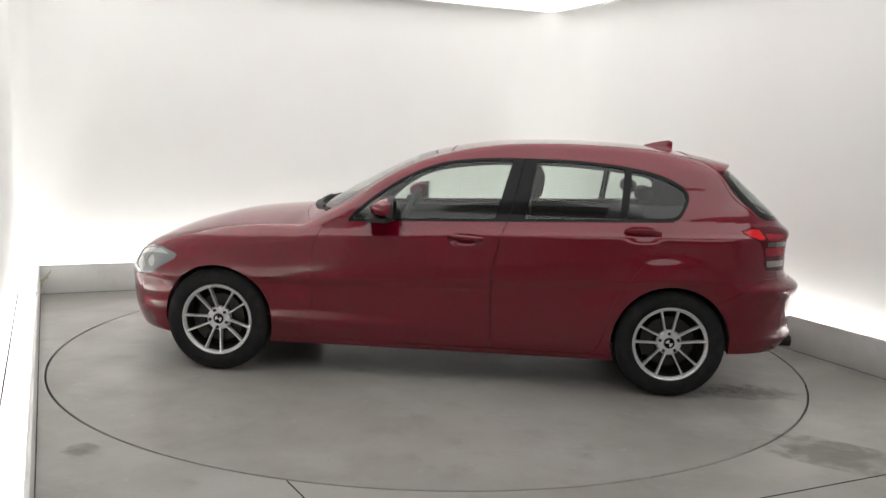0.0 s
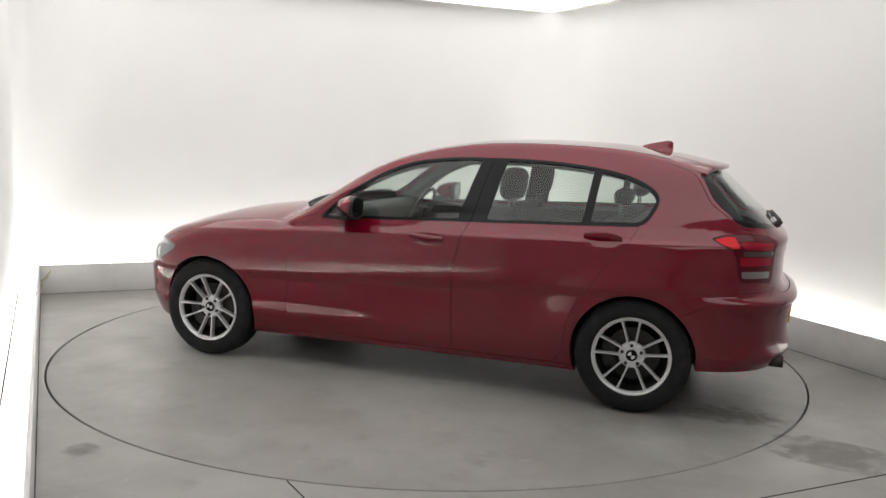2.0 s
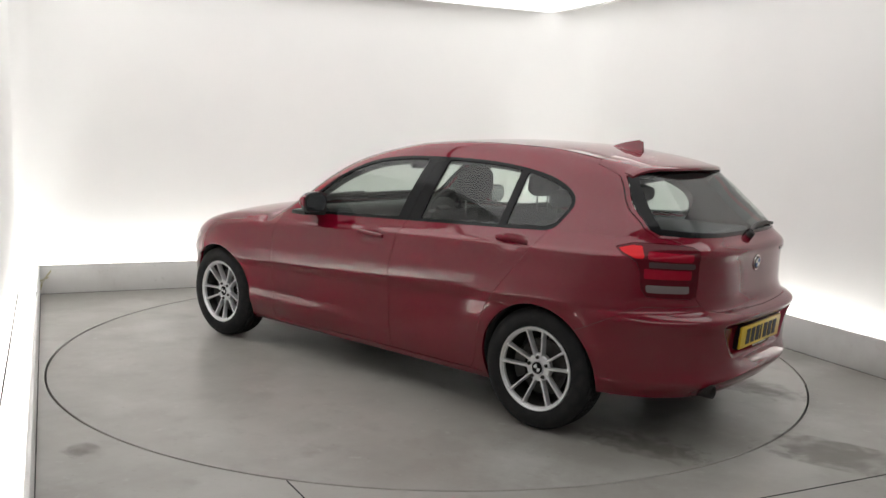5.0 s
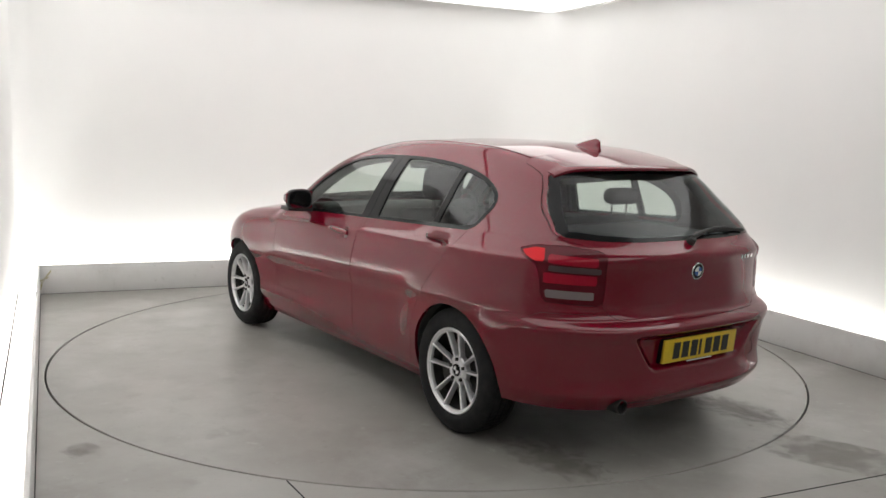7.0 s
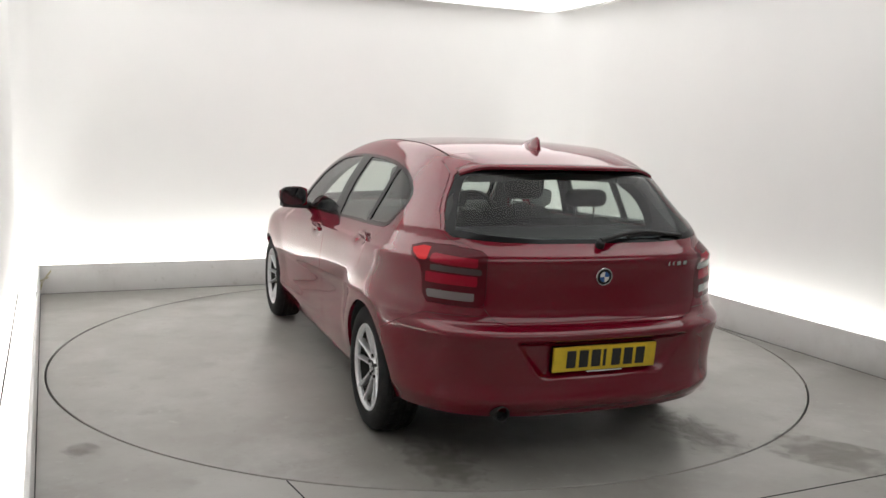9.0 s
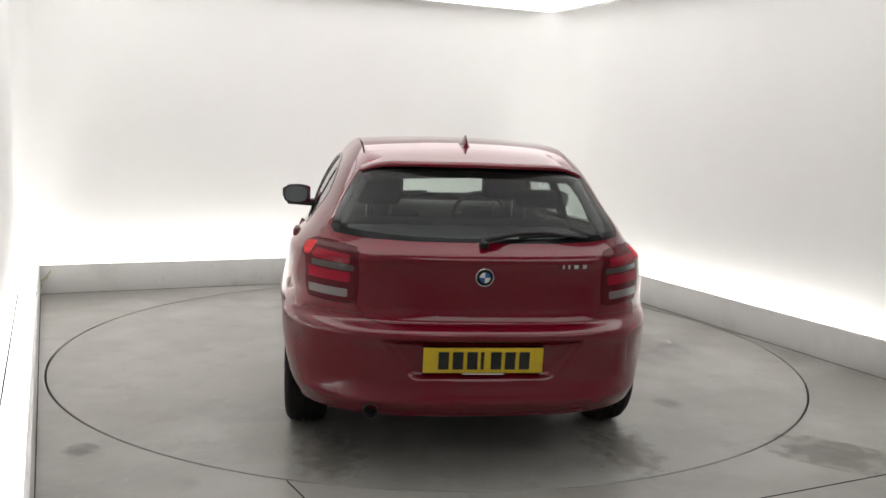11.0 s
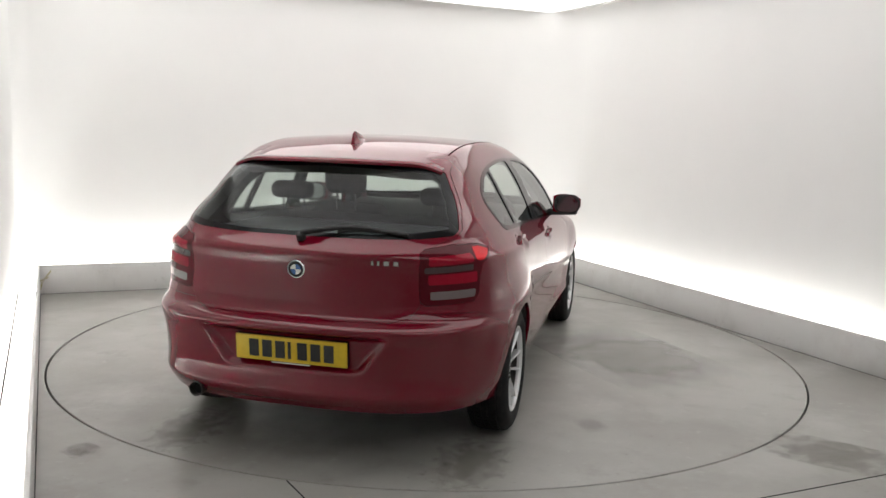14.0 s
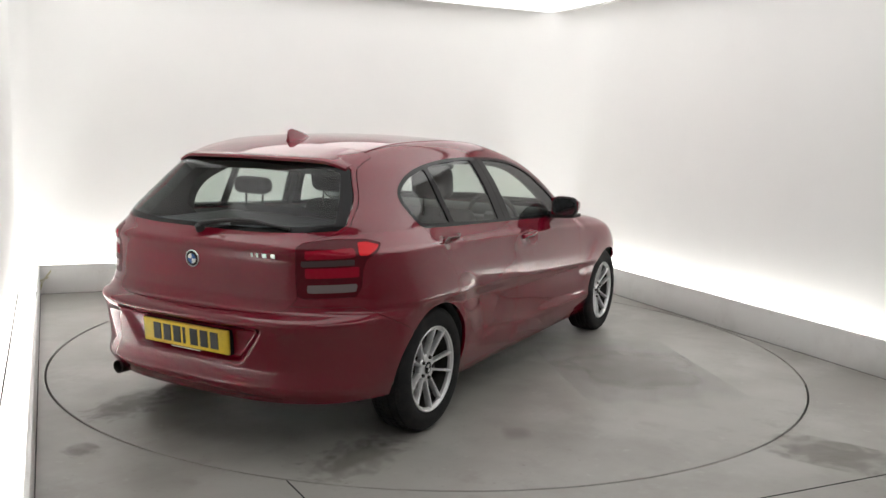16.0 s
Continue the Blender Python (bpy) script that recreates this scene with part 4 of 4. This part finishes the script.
for k, (y, w, h) in enumerate(((-0.345, 0.0045, 0.009), (-0.371, 0.0045, 0.009), (-0.405, 0.0105, 0.009), (-0.445, 0.0100, 0.009))):
    q, nn = on_skin(y=-y, z=0.925, side=-1)
    bm = bmesh.new()
    box(bm, -0.0025, 0.0025, -w, w, -h, h, Matrix.Translation(q + nn * 0.002) @ pose(0, 0, 0, 0, -8, 8))
    part("model_bar", bm, CHROME, tailgate_ob, "chrome lettering bar")

# rear wiper
wiper = new("rear_wiper")
wiper.parent = tailgate_ob
wiper["label"] = "black rear wiper"
q0, n0 = on_skin(y=0.0, z=1.005)
bm = bmesh.new()
bmesh.ops.create_cone(bm, cap_ends=True, segments=20, radius1=0.022, radius2=0.016, depth=0.034, matrix=Matrix.Translation(q0 + n0 * 0.015) @ n0.to_track_quat("Z", "Y").to_matrix().to_4x4())
bevel(bm, 0.004, 2, 40)
part("pivot", bm, MATT_BLACK, wiper, smooth=40)


def rod(points, r, flat=1.0):
    """A thin tapered bar along points."""
    bm = bmesh.new()
    rings = []
    for i, p in enumerate(points):
        d = (points[min(i + 1, len(points) - 1)] - points[max(i - 1, 0)]).normalized()
        a = d.cross(Vector((0, 0, 1)))
        a = a.normalized() if a.length > 1e-4 else Vector((1, 0, 0))
        b = d.cross(a)
        rr = r[i] if isinstance(r, (list, tuple)) else r
        rings.append([bm.verts.new(p + a * rr * math.cos(t) * flat + b * rr * math.sin(t)) for t in [math.tau * k / 8 for k in range(8)]])
    for x, y in zip(rings, rings[1:]):
        for k in range(8):
            bm.faces.new((x[k], y[k], y[(k + 1) % 8], x[(k + 1) % 8]))
    bm.faces.new(rings[0])
    bm.faces.new(rings[-1])
    return bm


def over_glass(y, z, up):
    q, nn = on_skin(y=abs(y), z=z, side=1 if y >= 0 else -1)
    return q + nn * up


arm = [over_glass(-0.36 * t, 1.012 + 0.036 * math.sin(t * 2.2), 0.026 - 0.006 * t) for t in [k / 10 for k in range(11)]]
part("wiper_arm", rod(arm, [0.0125 - 0.0060 * k / 10 for k in range(11)]), MATT_BLACK, wiper, smooth=60)
blade = [over_glass(-0.16 - 0.31 * t, 1.036 + 0.010 * math.sin(math.pi * t), 0.009) for t in [k / 8 for k in range(9)]]
part("wiper_blade", rod(blade, 0.0085), MATT_BLACK, wiper, smooth=60)

# exhaust
bm = bmesh.new()
rows = [(0.028, 0.06), (0.029, 0.0), (0.031, -0.002), (0.034, 0.0), (0.034, 0.16)]
lathe(bm, rows, 32)
bmesh.ops.transform(bm, matrix=pose(-2.125, 0.478, 0.290) @ pose(0, 0, 0, 0, 0, -90), verts=bm.verts)
pipe = part("exhaust_pipe", bm, BRAKE_STEEL, car, "steel exhaust tailpipe", 40)
# a black disc closes the pipe and stands in for its inner shade
bm = bmesh.new()
bmesh.ops.create_circle(bm, cap_ends=True, segments=24, radius=0.030, matrix=pose(-2.09, 0.478, 0.290, 0, 90, 0))
part("pipe_mouth", bm, DARK, pipe, "black disc for the shade inside the pipe")

# front wiper and cowl
part("cowl", rod([Vector((0.90 - 0.20 * (abs(y) / 0.66) ** 2, y, 0.985)) for y in [-0.66 + 1.32 * k / 20 for k in range(21)]], 0.022), MATT_BLACK, car, "black plastic cowl", 60)
for a, b in ((0.60, -0.05), (-0.02, -0.62)):
    part("windscreen_wiper", rod([Vector((0.885 - 0.16 * ((a + (b - a) * t) / 0.66) ** 2 - 0.035 * t, a + (b - a) * t, 1.006 + 0.02 * t)) for t in [k / 8 for k in range(9)]], 0.010), MATT_BLACK, car, "black windscreen wiper", 60)


# ---- cabin ----
def pad(name, verts_of, parent, mat, label=""):
    bm = bmesh.new()
    verts_of(bm)
    return part(name, bm, mat, parent, label, 60)


def cushion(bm, sx, sy, sz, m, r=0.04):
    v = box(bm, -sx / 2, sx / 2, -sy / 2, sy / 2, -sz / 2, sz / 2)
    bevel(bm, min(r, sx * 0.45, sz * 0.45, sy * 0.45), 4, 30)
    bmesh.ops.transform(bm, matrix=m, verts=bm.verts)


def headrest(parent, x, y, z, w=0.26, h=0.17, d=0.10):
    rest_ob = pad("headrest", lambda bm: cushion(bm, d, w, h, pose(x, y, z, 0, -8, 0), 0.06), parent, FABRIC, "black headrest")
    for k in (-0.06, 0.06):
        bm = bmesh.new()
        bmesh.ops.create_cone(bm, cap_ends=True, segments=10, radius1=0.006, radius2=0.006, depth=0.14, matrix=pose(x + 0.012, y + k, z - h / 2 - 0.03))
        part("headrest_post", bm, CHROME, rest_ob, "chrome headrest post")


for y in (0.37, -0.37):
    seat = new("front_seat")
    seat.parent = car
    seat["label"] = "black fabric front seat"
    pad("seat_cushion", lambda bm: cushion(bm, 0.52, 0.50, 0.16, pose(0.12, y, 0.50, 0, -8, 0), 0.05), seat, FABRIC)
    pad("backrest", lambda bm: cushion(bm, 0.14, 0.48, 0.54, pose(-0.36, y, 0.77, 0, -20, 0), 0.065), seat, FABRIC)
    headrest(seat, -0.525, y, 1.185, 0.26, 0.20, 0.13)
rear_seat = new("rear_seat")
rear_seat.parent = car
rear_seat["label"] = "black fabric rear bench"
pad("seat_cushion", lambda bm: cushion(bm, 0.48, 1.24, 0.16, pose(-0.72, 0, 0.50, 0, -8, 0), 0.05), rear_seat, FABRIC)
pad("backrest", lambda bm: cushion(bm, 0.14, 1.24, 0.56, pose(-1.10, 0, 0.76, 0, -18, 0), 0.05), rear_seat, FABRIC)
for y in (0.42, -0.42):
    headrest(rear_seat, -1.20, y, 1.150, 0.24, 0.095)
pad("parcel_shelf", lambda bm: cushion(bm, 0.60, 1.16, 0.03, pose(-1.52, 0, 0.985), 0.01), car, SHELF, "grey parcel shelf")
pad("dashboard", lambda bm: cushion(bm, 0.42, 1.38, 0.30, pose(0.66, 0, 0.82, 0, 8, 0), 0.07), car, MATT_BLACK, "black dashboard")
pad("cabin_floor", lambda bm: cushion(bm, 2.4, 1.36, 0.06, pose(-0.2, 0, 0.34), 0.01), car, LINER, "dark cabin floor")
bm = bmesh.new()
ring = [Vector((0.0, 0.185 * math.cos(math.tau * k / 32), 0.185 * math.sin(math.tau * k / 32))) for k in range(33)]
bmr = rod(ring, 0.015)
bmesh.ops.transform(bmr, matrix=pose(0.36, -0.37, 0.90, 0, -24, 0), verts=bmr.verts)
wheel_ob = part("steering_wheel", bmr, MATT_BLACK, car, "black steering wheel", 60)
box(bm, -0.02, 0.02, -0.175, 0.175, -0.022, 0.022)
box(bm, -0.03, 0.02, -0.06, 0.06, -0.06, 0.05)
bevel(bm, 0.008, 2)
bmesh.ops.transform(bm, matrix=pose(0.365, -0.37, 0.90, 0, -24, 0), verts=bm.verts)
part("steering_hub", bm, MATT_BLACK, wheel_ob, smooth=50)
pad("rear_view_mirror", lambda bm: cushion(bm, 0.03, 0.24, 0.065, pose(0.22, 0.0, 1.265, 0, 10, 0), 0.012), car, MATT_BLACK, "black rear-view mirror")


# ---- the turntable ----
disc = new("turntable")
tagged(disc, "round grey concrete turntable flush with the floor", "turntable")
bm = bmesh.new()
bmesh.ops.create_cone(bm, cap_ends=True, segments=200, radius1=DISC_R, radius2=DISC_R, depth=0.08, matrix=pose(0, 0, -0.04))
bevel(bm, 0.003, 1, 60)
part("deck", bm, CONCRETE, disc, "worn grey painted deck", 30)


def stain(name, parent, x0, y0, x1, y1, width, label, mat=STAIN, up=0.0008):
    """A thin dried stain along a line."""
    bm = bmesh.new()
    d = Vector((x1 - x0, y1 - y0, 0))
    bmesh.ops.create_grid(bm, x_segments=8, y_segments=4, size=0.5)
    bmesh.ops.transform(bm, matrix=pose((x0 + x1) / 2, (y0 + y1) / 2, up, 0, 0, math.degrees(math.atan2(d.y, d.x))) @ Matrix.Diagonal((d.length, width, 1, 1)), verts=bm.verts)
    return finish(name, bm, mat, parent, label)


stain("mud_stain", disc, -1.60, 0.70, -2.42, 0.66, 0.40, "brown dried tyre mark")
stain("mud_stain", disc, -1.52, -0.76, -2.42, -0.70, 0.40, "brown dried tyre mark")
stain("water_stain", disc, 1.10, -0.70, -0.60, -2.00, 1.00, "pale dried water film", PALE_STAIN)
stain("mud_stain", disc, 0.75, -1.05, -0.45, -1.75, 0.60, "brown dried water stain", WATER_MARK, 0.0016)
stain("mud_stain", disc, -1.20, -1.15, -1.38, -1.29, 0.16, "small brown dried spot", WATER_MARK)
tagged(stain("floor_stain", None, 1.66, -1.66, 2.30, -2.10, 0.42, ""), "irregular brownish dried stain on the concrete floor", "stain", kind="stuff")
tagged(stain("floor_stain", None, -1.64, -2.05, -1.50, -2.16, 0.16, ""), "small grey scuff stain on the concrete floor", "stain", kind="stuff")


def motions():
    """The turntable and the car on it turn evenly, clockwise seen from above."""
    turns = [(2.0 * i, pose(0, 0, 0, 0, 0, 174.117 - 7.0556 * 2.0 * i)) for i in range(9)]
    walk(disc, turns)
    walk(car, [(t, m @ pose(-0.135, 0.028, 0)) for t, m in turns])


motions()
